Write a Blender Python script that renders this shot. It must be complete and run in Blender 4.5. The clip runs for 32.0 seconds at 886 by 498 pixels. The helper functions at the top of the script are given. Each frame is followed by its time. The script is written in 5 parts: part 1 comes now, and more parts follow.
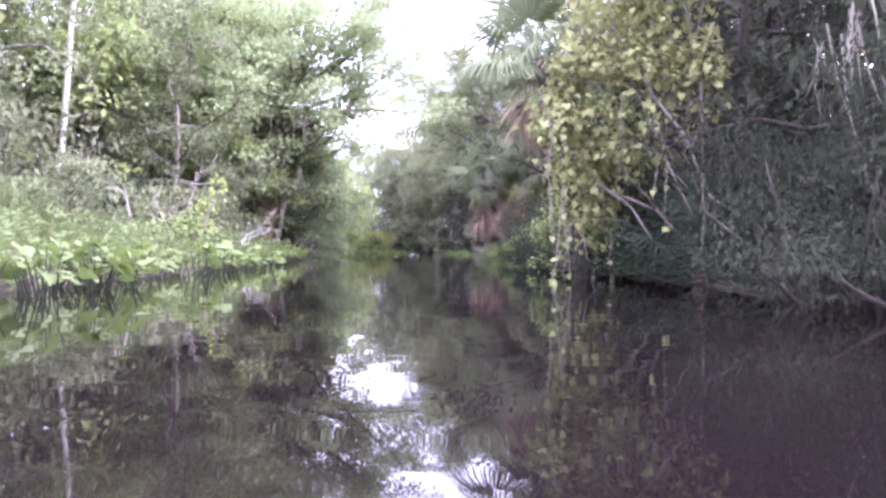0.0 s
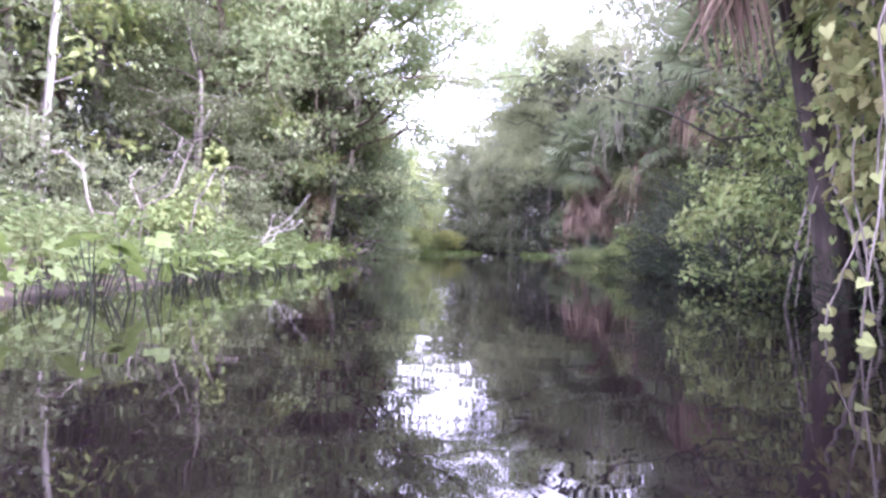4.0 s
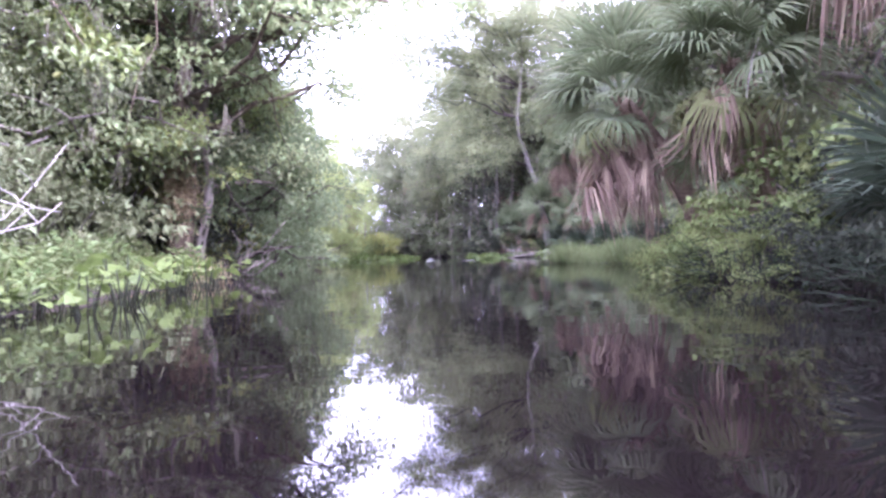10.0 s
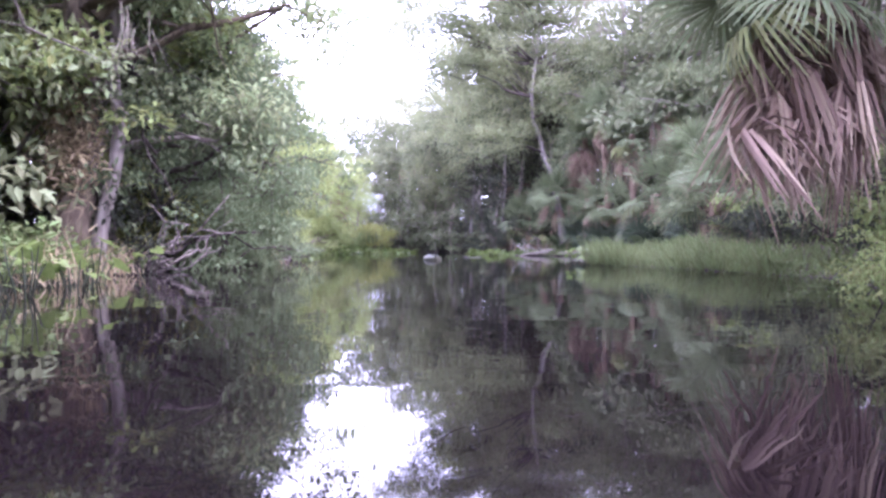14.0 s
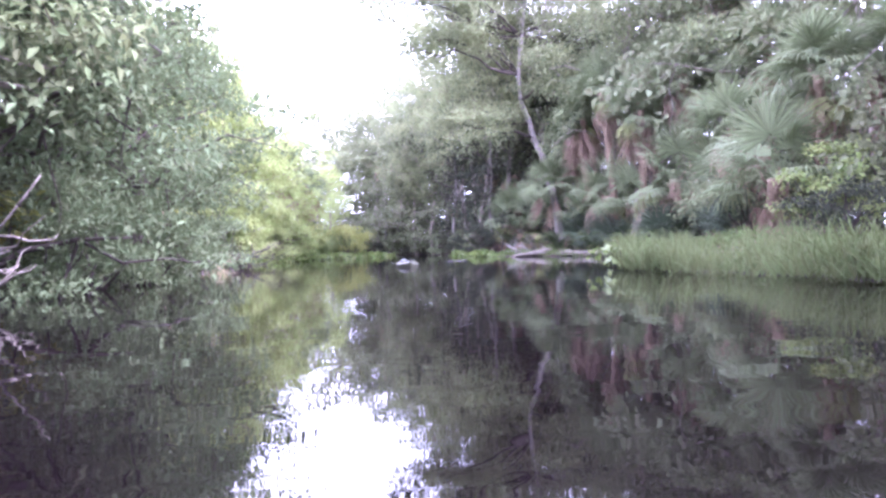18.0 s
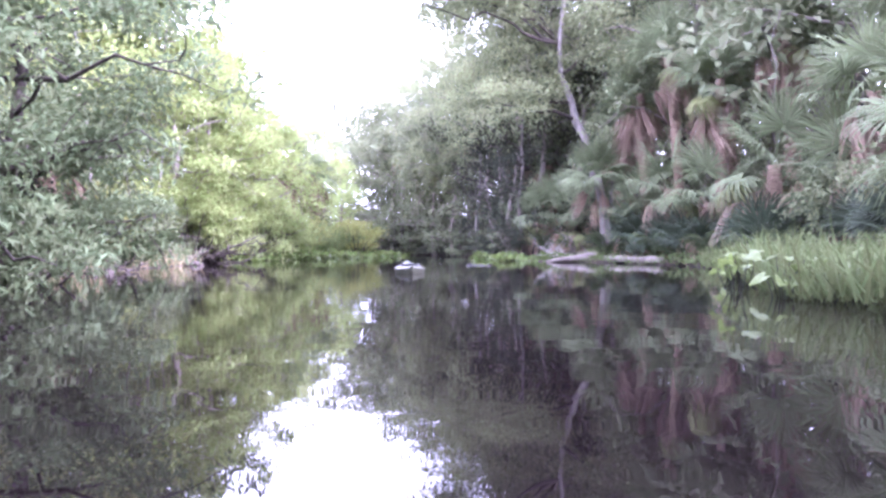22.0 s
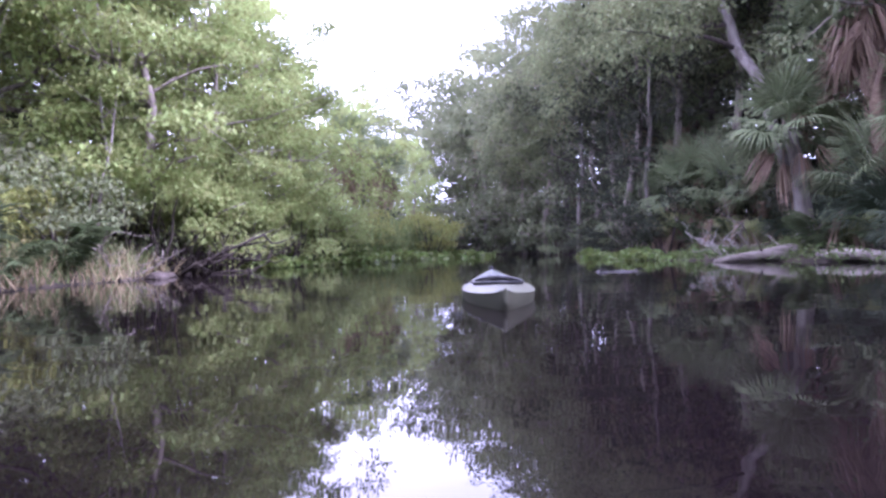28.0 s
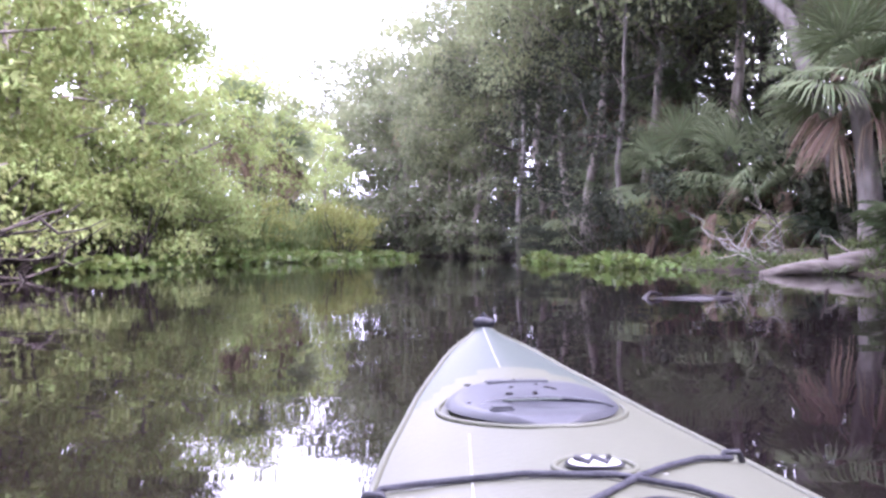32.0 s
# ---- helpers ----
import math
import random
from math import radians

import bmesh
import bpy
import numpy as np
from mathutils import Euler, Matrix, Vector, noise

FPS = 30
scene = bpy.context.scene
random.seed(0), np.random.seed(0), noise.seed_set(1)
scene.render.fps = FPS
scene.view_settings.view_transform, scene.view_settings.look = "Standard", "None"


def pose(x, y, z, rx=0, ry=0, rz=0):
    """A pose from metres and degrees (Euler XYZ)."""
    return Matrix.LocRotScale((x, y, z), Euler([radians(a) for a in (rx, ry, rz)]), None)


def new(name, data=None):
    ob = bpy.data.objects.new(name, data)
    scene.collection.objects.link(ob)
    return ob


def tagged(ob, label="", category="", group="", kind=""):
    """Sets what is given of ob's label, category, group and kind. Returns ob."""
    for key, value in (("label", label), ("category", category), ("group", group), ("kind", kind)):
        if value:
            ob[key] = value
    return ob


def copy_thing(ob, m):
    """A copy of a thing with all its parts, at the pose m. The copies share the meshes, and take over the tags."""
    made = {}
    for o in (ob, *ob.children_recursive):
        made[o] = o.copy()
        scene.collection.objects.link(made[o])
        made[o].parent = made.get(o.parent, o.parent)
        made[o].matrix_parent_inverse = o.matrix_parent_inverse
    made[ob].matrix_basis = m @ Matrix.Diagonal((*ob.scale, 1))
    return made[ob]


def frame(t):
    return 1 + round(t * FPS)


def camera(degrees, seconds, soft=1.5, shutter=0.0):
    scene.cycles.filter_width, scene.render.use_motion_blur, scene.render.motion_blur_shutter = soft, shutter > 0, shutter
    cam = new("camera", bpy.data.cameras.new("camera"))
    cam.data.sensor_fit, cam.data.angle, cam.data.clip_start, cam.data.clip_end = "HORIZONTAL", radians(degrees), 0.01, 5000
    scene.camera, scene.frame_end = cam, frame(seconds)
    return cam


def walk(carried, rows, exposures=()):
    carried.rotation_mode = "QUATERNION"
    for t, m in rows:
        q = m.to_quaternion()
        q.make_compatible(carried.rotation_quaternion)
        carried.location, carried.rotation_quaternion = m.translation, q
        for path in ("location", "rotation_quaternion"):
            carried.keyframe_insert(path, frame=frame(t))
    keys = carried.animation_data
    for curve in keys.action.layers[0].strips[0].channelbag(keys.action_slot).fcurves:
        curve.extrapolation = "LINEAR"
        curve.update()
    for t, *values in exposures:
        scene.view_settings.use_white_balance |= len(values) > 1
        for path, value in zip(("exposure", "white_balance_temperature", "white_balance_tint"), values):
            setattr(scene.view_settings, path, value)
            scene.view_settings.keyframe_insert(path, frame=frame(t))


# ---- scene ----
cam = camera(66.1, 32.0, soft=2.8)
METRES, EYE, TILT, LEAN, TURN = 50.0, 0.55, 0.0, 0.0, 0.0
ROWS = [
    (0.0, -0.0011, -0.0020, -0.0004, -0.18, 0.02, -0.28),
    (0.5, -0.0006, 0.0140, -0.0001, 1.24, -0.18, 1.69),
    (1.0, -0.0007, 0.0310, 0.0007, 2.93, 0.09, 2.17),
    (1.5, -0.0029, 0.0463, 0.0002, 3.94, 0.20, -0.49),
    (2.0, -0.0044, 0.0611, 0.0001, 4.78, -0.08, -0.36),
    (2.5, -0.0062, 0.0751, -0.0003, 5.37, 0.00, -2.75),
    (4.5, -0.0111, 0.1335, -0.0001, 5.77, 0.04, -0.52),
    (5.0, -0.0136, 0.1487, -0.0004, 5.57, 0.05, -3.22),
    (5.5, -0.0149, 0.1615, -0.0005, 5.67, 0.05, -3.01),
    (6.0, -0.0174, 0.1773, -0.0006, 4.66, 0.24, -3.40),
    (6.5, -0.0189, 0.1946, -0.0005, 4.13, 0.26, -1.94),
    (7.0, -0.0199, 0.2100, -0.0002, 3.88, 0.11, 0.22),
    (7.5, -0.0202, 0.2264, 0.0001, 4.07, -0.09, 2.39),
    (8.0, -0.0226, 0.2423, 0.0000, 3.21, 0.13, 1.66),
    (8.5, -0.0256, 0.2576, -0.0002, 1.64, 0.04, -0.44),
    (9.0, -0.0280, 0.2721, -0.0003, 0.64, 0.11, -1.10),
    (9.5, -0.0294, 0.2882, -0.0003, 0.01, 0.40, -0.07),
    (10.0, -0.0283, 0.3049, -0.0002, 0.13, 0.31, 2.02),
    (10.5, -0.0280, 0.3211, 0.0001, 0.40, 0.17, 3.77),
    (11.0, -0.0288, 0.3374, 0.0002, 0.58, 0.36, 3.62),
    (11.5, -0.0295, 0.3531, 0.0001, 1.02, 0.20, -0.51),
    (12.0, -0.0313, 0.3619, -0.0003, 0.59, 0.17, -1.58),
    (12.5, -0.0297, 0.3826, -0.0006, 3.01, -0.53, 3.28),
    (13.0, -0.0299, 0.3992, 0.0001, 2.89, 0.00, 3.01),
    (13.5, -0.0332, 0.4119, -0.0000, 0.19, 0.24, -2.38),
    (14.0, -0.0343, 0.4261, -0.0006, -0.27, -0.12, 0.13),
    (14.5, -0.0364, 0.4385, -0.0010, -2.10, 0.36, -0.93),
    (16.5, -0.0339, 0.4928, 0.0003, -1.34, -0.10, -2.51),
    (17.0, -0.0342, 0.5105, 0.0004, -2.58, -0.12, -1.55),
    (17.5, -0.0301, 0.5221, 0.0001, -2.00, -0.12, -0.33),
    (18.0, -0.0296, 0.5444, 0.0006, -1.71, -0.06, 1.81),
    (18.5, -0.0292, 0.5650, 0.0002, -3.05, -0.03, 0.14),
    (19.0, -0.0288, 0.5806, 0.0002, -3.74, -0.01, -0.91),
    (19.5, -0.0267, 0.5967, 0.0007, -2.47, -0.43, 1.10),
    (20.0, -0.0251, 0.6114, 0.0005, -1.56, 0.02, 0.91),
    (20.5, -0.0257, 0.6285, 0.0000, -1.67, 0.38, -1.83),
    (21.0, -0.0255, 0.6450, -0.0002, -1.33, 0.01, -2.95),
    (21.5, -0.0218, 0.6593, 0.0001, 1.44, 0.07, 2.91),
    (22.0, -0.0229, 0.6770, 0.0001, 0.17, 0.04, 0.12),
    (22.5, -0.0215, 0.6901, 0.0003, 1.09, 0.14, 2.59),
    (23.0, -0.0209, 0.7047, -0.0002, 3.40, 0.25, -0.39),
    (23.5, -0.0191, 0.7211, -0.0001, 4.76, 0.07, -0.93),
    (24.0, -0.0205, 0.7372, -0.0006, 4.60, 0.16, -2.25),
    (24.5, -0.0214, 0.7558, -0.0005, 4.60, 0.17, -1.52),
    (25.0, -0.0206, 0.7721, -0.0003, 5.41, 0.21, 0.63),
    (25.5, -0.0226, 0.7881, -0.0009, 5.80, 0.45, -0.34),
    (27.5, -0.0314, 0.8540, -0.0009, 6.35, 0.20, 2.39),
    (28.0, -0.0336, 0.8744, -0.0010, 7.31, 0.09, 1.37),
    (28.5, -0.0366, 0.8903, -0.0013, 7.14, 0.27, -2.16),
    (29.0, -0.0395, 0.9077, -0.0016, 6.62, 0.42, -4.04),
    (29.5, -0.0400, 0.9265, -0.0015, 5.99, 0.36, -1.85),
    (30.0, -0.0418, 0.9448, -0.0014, 5.36, 0.16, -2.64),
    (30.5, -0.0432, 0.9602, -0.0016, 4.26, 0.31, -2.67),
    (31.0, -0.0480, 0.9768, -0.0013, 0.30, 0.40, -6.11),
    (31.5, -0.0460, 0.9961, -0.0011, 0.82, 0.05, 0.72),
    (32.0, -0.0463, 1.0120, -0.0013, 0.43, 0.05, 0.35),
]
EXPOSURES = [(0, 1.67, 5420, 48), (6, 1.64, 5360, 49), (9, 1.79, 5300, 50), (11, 2.05, 5270, 50), (14, 1.9, 5250, 51), (19, 2.35, 5170, 51), (22, 2.35, 5170, 51), (25, 1.89, 5200, 51), (28, 1.29, 5150, 50), (30, 1.39, 5210, 49), (32, 1.89, 5500, 45)]
walk(cam, [(t, pose(0, 0, EYE, TILT, LEAN, TURN) @ pose(METRES * x, METRES * y, METRES * z, 90 + pitch, roll, yaw)) for t, x, y, z, yaw, pitch, roll in ROWS], EXPOSURES)

# ---- light: bright overcast sky with a broad, weak sun ----
SUN_ELEVATION, SUN_ROTATION = radians(46), radians(108)
world = bpy.data.worlds.new("overcast_sky")
scene.world = world
world.use_nodes = True
wn, wl = world.node_tree.nodes, world.node_tree.links
wn.clear()
sky = wn.new("ShaderNodeTexSky")
sky.sky_type, sky.sun_disc = "NISHITA", False
sky.sun_elevation, sky.sun_rotation = SUN_ELEVATION, SUN_ROTATION
cloud = wn.new("ShaderNodeTexNoise")
cloud.inputs["Scale"].default_value, cloud.inputs["Detail"].default_value = 2.2, 5
cloud_ramp = wn.new("ShaderNodeValToRGB")
cloud_ramp.color_ramp.elements[0].position, cloud_ramp.color_ramp.elements[0].color = 0.3, (30.0, 31.0, 33.5, 1)
cloud_ramp.color_ramp.elements[1].position, cloud_ramp.color_ramp.elements[1].color = 0.7, (40.0, 40.0, 40.5, 1)
veil = wn.new("ShaderNodeMix")
veil.data_type = "RGBA"
veil.inputs["Factor"].default_value = 0.85
background = wn.new("ShaderNodeBackground")
background.inputs["Strength"].default_value = 0.092
world_out = wn.new("ShaderNodeOutputWorld")
wl.new(cloud.outputs["Fac"], cloud_ramp.inputs["Fac"])
wl.new(sky.outputs["Color"], veil.inputs["A"])
wl.new(cloud_ramp.outputs["Color"], veil.inputs["B"])
wl.new(veil.outputs["Result"], background.inputs["Color"])
wl.new(background.outputs["Background"], world_out.inputs["Surface"])
sun = new("sun", bpy.data.lights.new("sun", "SUN"))
sun.data.energy, sun.data.angle, sun.data.color = 4.8, radians(24), (1.0, 0.96, 0.9)
sun.rotation_euler = (radians(44), 0, radians(72))

# ---- materials ----


def material(name, colours, rough=0.6, scale=6.0, bump=0.3, bump_scale=30.0, leaf=0.0, spread=0.0, stretch=(1, 1, 1), gloss=0.3, metal=0.0):
    """Noise between two or three colours, fine bump; leaf: share of light let through; spread: change from piece to piece."""
    m = bpy.data.materials.new(name)
    m.use_nodes = True
    n, l = m.node_tree.nodes, m.node_tree.links
    bsdf, out = n["Principled BSDF"], n["Material Output"]
    bsdf.inputs["Roughness"].default_value = rough
    bsdf.inputs["Metallic"].default_value = metal
    bsdf.inputs["Specular IOR Level"].default_value = gloss
    coord, mapping = n.new("ShaderNodeTexCoord"), n.new("ShaderNodeMapping")
    mapping.inputs["Scale"].default_value = stretch
    l.new(coord.outputs["Object"], mapping.inputs["Vector"])
    tex = n.new("ShaderNodeTexNoise")
    tex.inputs["Scale"].default_value, tex.inputs["Detail"].default_value = scale, 4
    l.new(mapping.outputs["Vector"], tex.inputs["Vector"])
    ramp = n.new("ShaderNodeValToRGB")
    while len(ramp.color_ramp.elements) < len(colours):
        ramp.color_ramp.elements.new(0.5)
    for i, c in enumerate(colours):
        ramp.color_ramp.elements[i].position = 0.3 + 0.4 * i / max(1, len(colours) - 1)
        ramp.color_ramp.elements[i].color = (*c, 1)
    colour = ramp.outputs["Color"]
    l.new(tex.outputs["Fac"], ramp.inputs["Fac"])
    if spread:
        geo, hsv = n.new("ShaderNodeNewGeometry"), n.new("ShaderNodeHueSaturation")
        span, hue, info = n.new("ShaderNodeMapRange"), n.new("ShaderNodeMapRange"), n.new("ShaderNodeObjectInfo")
        mix = n.new("ShaderNodeMath")
        mix.operation = "ADD"
        fact = n.new("ShaderNodeMath")
        fact.operation = "MULTIPLY"
        fact.inputs[1].default_value = 0.45
        l.new(info.outputs["Random"], fact.inputs[0])
        l.new(geo.outputs["Random Per Island"], mix.inputs[0])
        l.new(fact.outputs[0], mix.inputs[1])
        span.inputs["From Max"].default_value = 1.45
        span.inputs["To Min"].default_value, span.inputs["To Max"].default_value = 1 - spread, 1 + spread
        hue.inputs["To Min"].default_value, hue.inputs["To Max"].default_value = 0.5 - 0.06 * spread, 0.5 + 0.04 * spread
        l.new(mix.outputs[0], span.inputs["Value"])
        l.new(geo.outputs["Random Per Island"], hue.inputs["Value"])
        l.new(span.outputs["Result"], hsv.inputs["Value"])
        l.new(hue.outputs["Result"], hsv.inputs["Hue"])
        l.new(colour, hsv.inputs["Color"])
        colour = hsv.outputs["Color"]
    l.new(colour, bsdf.inputs["Base Color"])
    if bump:
        fine, relief = n.new("ShaderNodeTexNoise"), n.new("ShaderNodeBump")
        fine.inputs["Scale"].default_value, fine.inputs["Detail"].default_value = bump_scale, 5
        relief.inputs["Strength"].default_value, relief.inputs["Distance"].default_value = bump, 0.02
        l.new(mapping.outputs["Vector"], fine.inputs["Vector"])
        l.new(fine.outputs["Fac"], relief.inputs["Height"])
        l.new(relief.outputs["Normal"], bsdf.inputs["Normal"])
    if leaf:
        trans, mixer = n.new("ShaderNodeBsdfTranslucent"), n.new("ShaderNodeMixShader")
        mixer.inputs["Fac"].default_value = leaf
        l.new(colour, trans.inputs["Color"])
        l.new(bsdf.outputs["BSDF"], mixer.inputs[1])
        l.new(trans.outputs["BSDF"], mixer.inputs[2])
        l.new(mixer.outputs["Shader"], out.inputs["Surface"])
    return m


def leafy(name, dark, light, rough=0.6, spread=0.38, leaf=0.4, gloss=0.1, scale=0.5):
    return material(name, (dark, light), rough, scale, 0, 1, leaf, spread, gloss=gloss)


LEAF_LIGHT = leafy("light_green_leaf", (0.216, 0.268, 0.091), (0.34, 0.396, 0.155), leaf=0.5, spread=0.45)
LEAF_BIG = leafy("pale_green_crown_leaf", (0.242, 0.299, 0.143), (0.377, 0.443, 0.227), leaf=0.52, spread=0.4)
# LEAF_MID lightened: the sun on the high crowns is painted in.
LEAF_CROWN = leafy("sunlit_crown_leaf", (0.163, 0.191, 0.097), (0.263, 0.29, 0.148), leaf=0.48)
LEAF_MID = leafy("mid_green_leaf", (0.14, 0.167, 0.088), (0.241, 0.272, 0.143), leaf=0.45)
# Dark green leaf tone, darkened further to hold the right bank's shade.
LEAF_DARK_SHADED = leafy("dark_green_leaf", (0.038, 0.046, 0.029), (0.078, 0.086, 0.054), leaf=0.38)
LEAF_GREY = leafy("grey_green_leaf", (0.108, 0.144, 0.07), (0.185, 0.231, 0.116), leaf=0.42)
LEAF_YELLOW = leafy("yellow_green_leaf", (0.18, 0.204, 0.054), (0.288, 0.299, 0.108), leaf=0.48)
LEAF_VINE = leafy("vine_leaf", (0.137, 0.183, 0.066), (0.29, 0.339, 0.126), scale=1.2)
# Lit copy of LEAF_VINE, with the sunlight put into the colour.
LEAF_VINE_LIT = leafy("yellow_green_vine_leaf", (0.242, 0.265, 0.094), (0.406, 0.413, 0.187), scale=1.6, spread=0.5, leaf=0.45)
LEAF_FAR = leafy("far_woods_leaf", (0.127, 0.146, 0.079), (0.205, 0.226, 0.125), scale=0.15, leaf=0.42)
LILY = leafy("arum_leaf", (0.097, 0.143, 0.033), (0.168, 0.22, 0.065), rough=0.42, gloss=0.35, leaf=0.42, spread=0.5, scale=2.0)
WEED = leafy("marsh_weed", (0.107, 0.151, 0.052), (0.186, 0.232, 0.095), spread=0.42)
# Much darker than FERN: the bank's shade is painted into the colour.
FERN_SHADED = leafy("shade_fern", (0.018, 0.028, 0.016), (0.042, 0.054, 0.03), gloss=0.08)
GRASS = leafy("bank_grass", (0.097, 0.127, 0.049), (0.166, 0.199, 0.083), spread=0.4)
REED_DRY = leafy("dry_reed", (0.25, 0.20, 0.11), (0.40, 0.33, 0.2), spread=0.3, leaf=0.2)
PALM = leafy("palm_frond_green", (0.131, 0.167, 0.085), (0.235, 0.274, 0.145), rough=0.5, gloss=0.12, spread=0.3, leaf=0.35)
# PALM darkened: shade under the trees is put into this frond colour.
PALM_SHADED = leafy("palmetto_green", (0.043, 0.064, 0.036), (0.093, 0.119, 0.072), rough=0.5, gloss=0.2, spread=0.35, leaf=0.3)
PALM_OLD = leafy("palm_frond_yellowing", (0.156, 0.179, 0.068), (0.252, 0.262, 0.122), spread=0.25, leaf=0.25)
PALM_DEAD = leafy("palm_frond_dead", (0.161, 0.112, 0.077), (0.297, 0.224, 0.161), rough=0.8, gloss=0.1, spread=0.4, leaf=0.12)
MOSS = leafy("hanging_moss", (0.16, 0.15, 0.11), (0.26, 0.24, 0.18), rough=0.9, gloss=0.1, leaf=0.2)
BARK_GREY = material("grey_bark", ((0.10, 0.085, 0.07), (0.22, 0.19, 0.16), (0.30, 0.27, 0.23)), 0.9, 3.0, 0.8, 14, stretch=(3, 3, 0.7))
BARK_BROWN = material("mossy_brown_bark", ((0.06, 0.048, 0.034), (0.14, 0.108, 0.075), (0.2, 0.17, 0.11)), 0.95, 3.0, 0.9, 14, stretch=(3, 3, 0.7))
BARK_DARK = material("dark_wet_bark", ((0.035, 0.028, 0.024), (0.09, 0.072, 0.06)), 0.85, 4.0, 0.8, 16, stretch=(3, 3, 0.7))
BARK_PALE = material("pale_bark", ((0.103, 0.089, 0.075), (0.184, 0.163, 0.143), (0.241, 0.224, 0.201)), 0.8, 3.0, 0.5, 18, stretch=(2, 2, 0.8))
LOGWOOD = material("weathered_log", ((0.09, 0.075, 0.06), (0.17, 0.148, 0.122), (0.235, 0.21, 0.18)), 0.9, 4.0, 0.8, 22, stretch=(0.6, 3, 3))
DEADWOOD = material("bleached_dead_wood", ((0.30, 0.275, 0.235), (0.46, 0.43, 0.39)), 0.8, 5.0, 0.5, 25, stretch=(3, 3, 0.6))
BARK_PALM = material("palm_trunk_fibre", ((0.12, 0.083, 0.055), (0.26, 0.196, 0.136)), 0.95, 8.0, 0.9, 22, stretch=(1, 1, 3))
WET_WOOD = material("black_wet_wood", ((0.012, 0.010, 0.011), (0.03, 0.024, 0.024)), 0.3, 5.0, 0.3, 20, gloss=0.5)
MUD = material("leaf_littered_mud", ((0.022, 0.017, 0.013), (0.05, 0.04, 0.028), (0.085, 0.066, 0.044)), 0.95, 1.3, 0.9, 12)
HULL = material("pale_moulded_plastic", ((0.069, 0.072, 0.048), (0.092, 0.096, 0.067)), 0.5, 1.5, 0.05, 90, gloss=0.3)
HULL_BOW = material("grey_green_moulded_plastic", ((0.041, 0.052, 0.042), (0.056, 0.068, 0.056)), 0.5, 2.0, 0.05, 90, gloss=0.3)
HATCH = material("slate_blue_rubber", ((0.034, 0.036, 0.04), (0.051, 0.053, 0.057)), 0.5, 5.0, 0.1, 120, gloss=0.35)
BLACK_PLASTIC = material("black_plastic", ((0.012, 0.012, 0.014), (0.03, 0.03, 0.034)), 0.4, 20.0, 0.1, 80)
CORD = material("dark_grey_bungee", ((0.022, 0.022, 0.028), (0.05, 0.05, 0.058)), 0.75, 60.0, 0.5, 260)
WHITE = material("white_print", ((0.36, 0.36, 0.36), (0.4, 0.4, 0.4)), 0.45, 8.0, 0)
SEAM = material("moulded_seam", ((0.18, 0.18, 0.168), (0.24, 0.24, 0.222)), 0.5, 20.0, 0)

WATER = bpy.data.materials.new("dark_river_water")
WATER.use_nodes = True
n, l = WATER.node_tree.nodes, WATER.node_tree.links
bsdf = n["Principled BSDF"]
bsdf.inputs["Base Color"].default_value = (0.0062, 0.0042, 0.0044, 1)
bsdf.inputs["Roughness"].default_value = 0.015
bsdf.inputs["IOR"].default_value = 1.333
coord, mapping = n.new("ShaderNodeTexCoord"), n.new("ShaderNodeMapping")
mapping.inputs["Scale"].default_value = (1.0, 1.5, 1.0)
l.new(coord.outputs["Object"], mapping.inputs["Vector"])
swell, ripple, patch = n.new("ShaderNodeTexNoise"), n.new("ShaderNodeTexNoise"), n.new("ShaderNodeTexNoise")
swell.inputs["Scale"].default_value, swell.inputs["Detail"].default_value = 0.8, 2
ripple.inputs["Scale"].default_value, ripple.inputs["Detail"].default_value = 3.6, 1
patch.inputs["Scale"].default_value, patch.inputs["Detail"].default_value = 0.16, 2
for tex in (swell, ripple, patch):
    l.new(mapping.outputs["Vector"], tex.inputs["Vector"])
calm = n.new("ShaderNodeMapRange")
calm.inputs["From Min"].default_value, calm.inputs["From Max"].default_value = 0.42, 0.62
calm.inputs["To Min"].default_value, calm.inputs["To Max"].default_value = 0.03, 0.2
l.new(patch.outputs["Fac"], calm.inputs["Value"])
part_ripple, both = n.new("ShaderNodeMath"), n.new("ShaderNodeMath")
part_ripple.operation, both.operation = "MULTIPLY", "ADD"
l.new(ripple.outputs["Fac"], part_ripple.inputs[0])
l.new(calm.outputs["Result"], part_ripple.inputs[1])
l.new(swell.outputs["Fac"], both.inputs[0])
l.new(part_ripple.outputs[0], both.inputs[1])
waves = n.new("ShaderNodeBump")
waves.inputs["Strength"].default_value, waves.inputs["Distance"].default_value = 0.095, 0.05
l.new(both.outputs[0], waves.inputs["Height"])
l.new(waves.outputs["Normal"], bsdf.inputs["Normal"])

# ---- mesh tools ----


def unit(a):
    return a / np.maximum(np.linalg.norm(a, axis=-1, keepdims=True), 1e-9)


def raw_mesh(name, verts, faces, mat, smooth=False):
    """verts (n, 3); faces (m, k), all with k corners."""
    me = bpy.data.meshes.new(name)
    faces = np.asarray(faces, np.int32)
    m, k = faces.shape
    me.vertices.add(len(verts))
    me.vertices.foreach_set("co", np.asarray(verts, np.float32).ravel())
    me.loops.add(m * k)
    me.loops.foreach_set("vertex_index", faces.ravel())
    me.polygons.add(m)
    me.polygons.foreach_set("loop_start", np.arange(0, m * k, k, dtype=np.int32))
    me.polygons.foreach_set("use_smooth", np.full(m, smooth))
    me.update(calc_edges=True)
    me.validate()
    me.materials.append(mat)
    return me


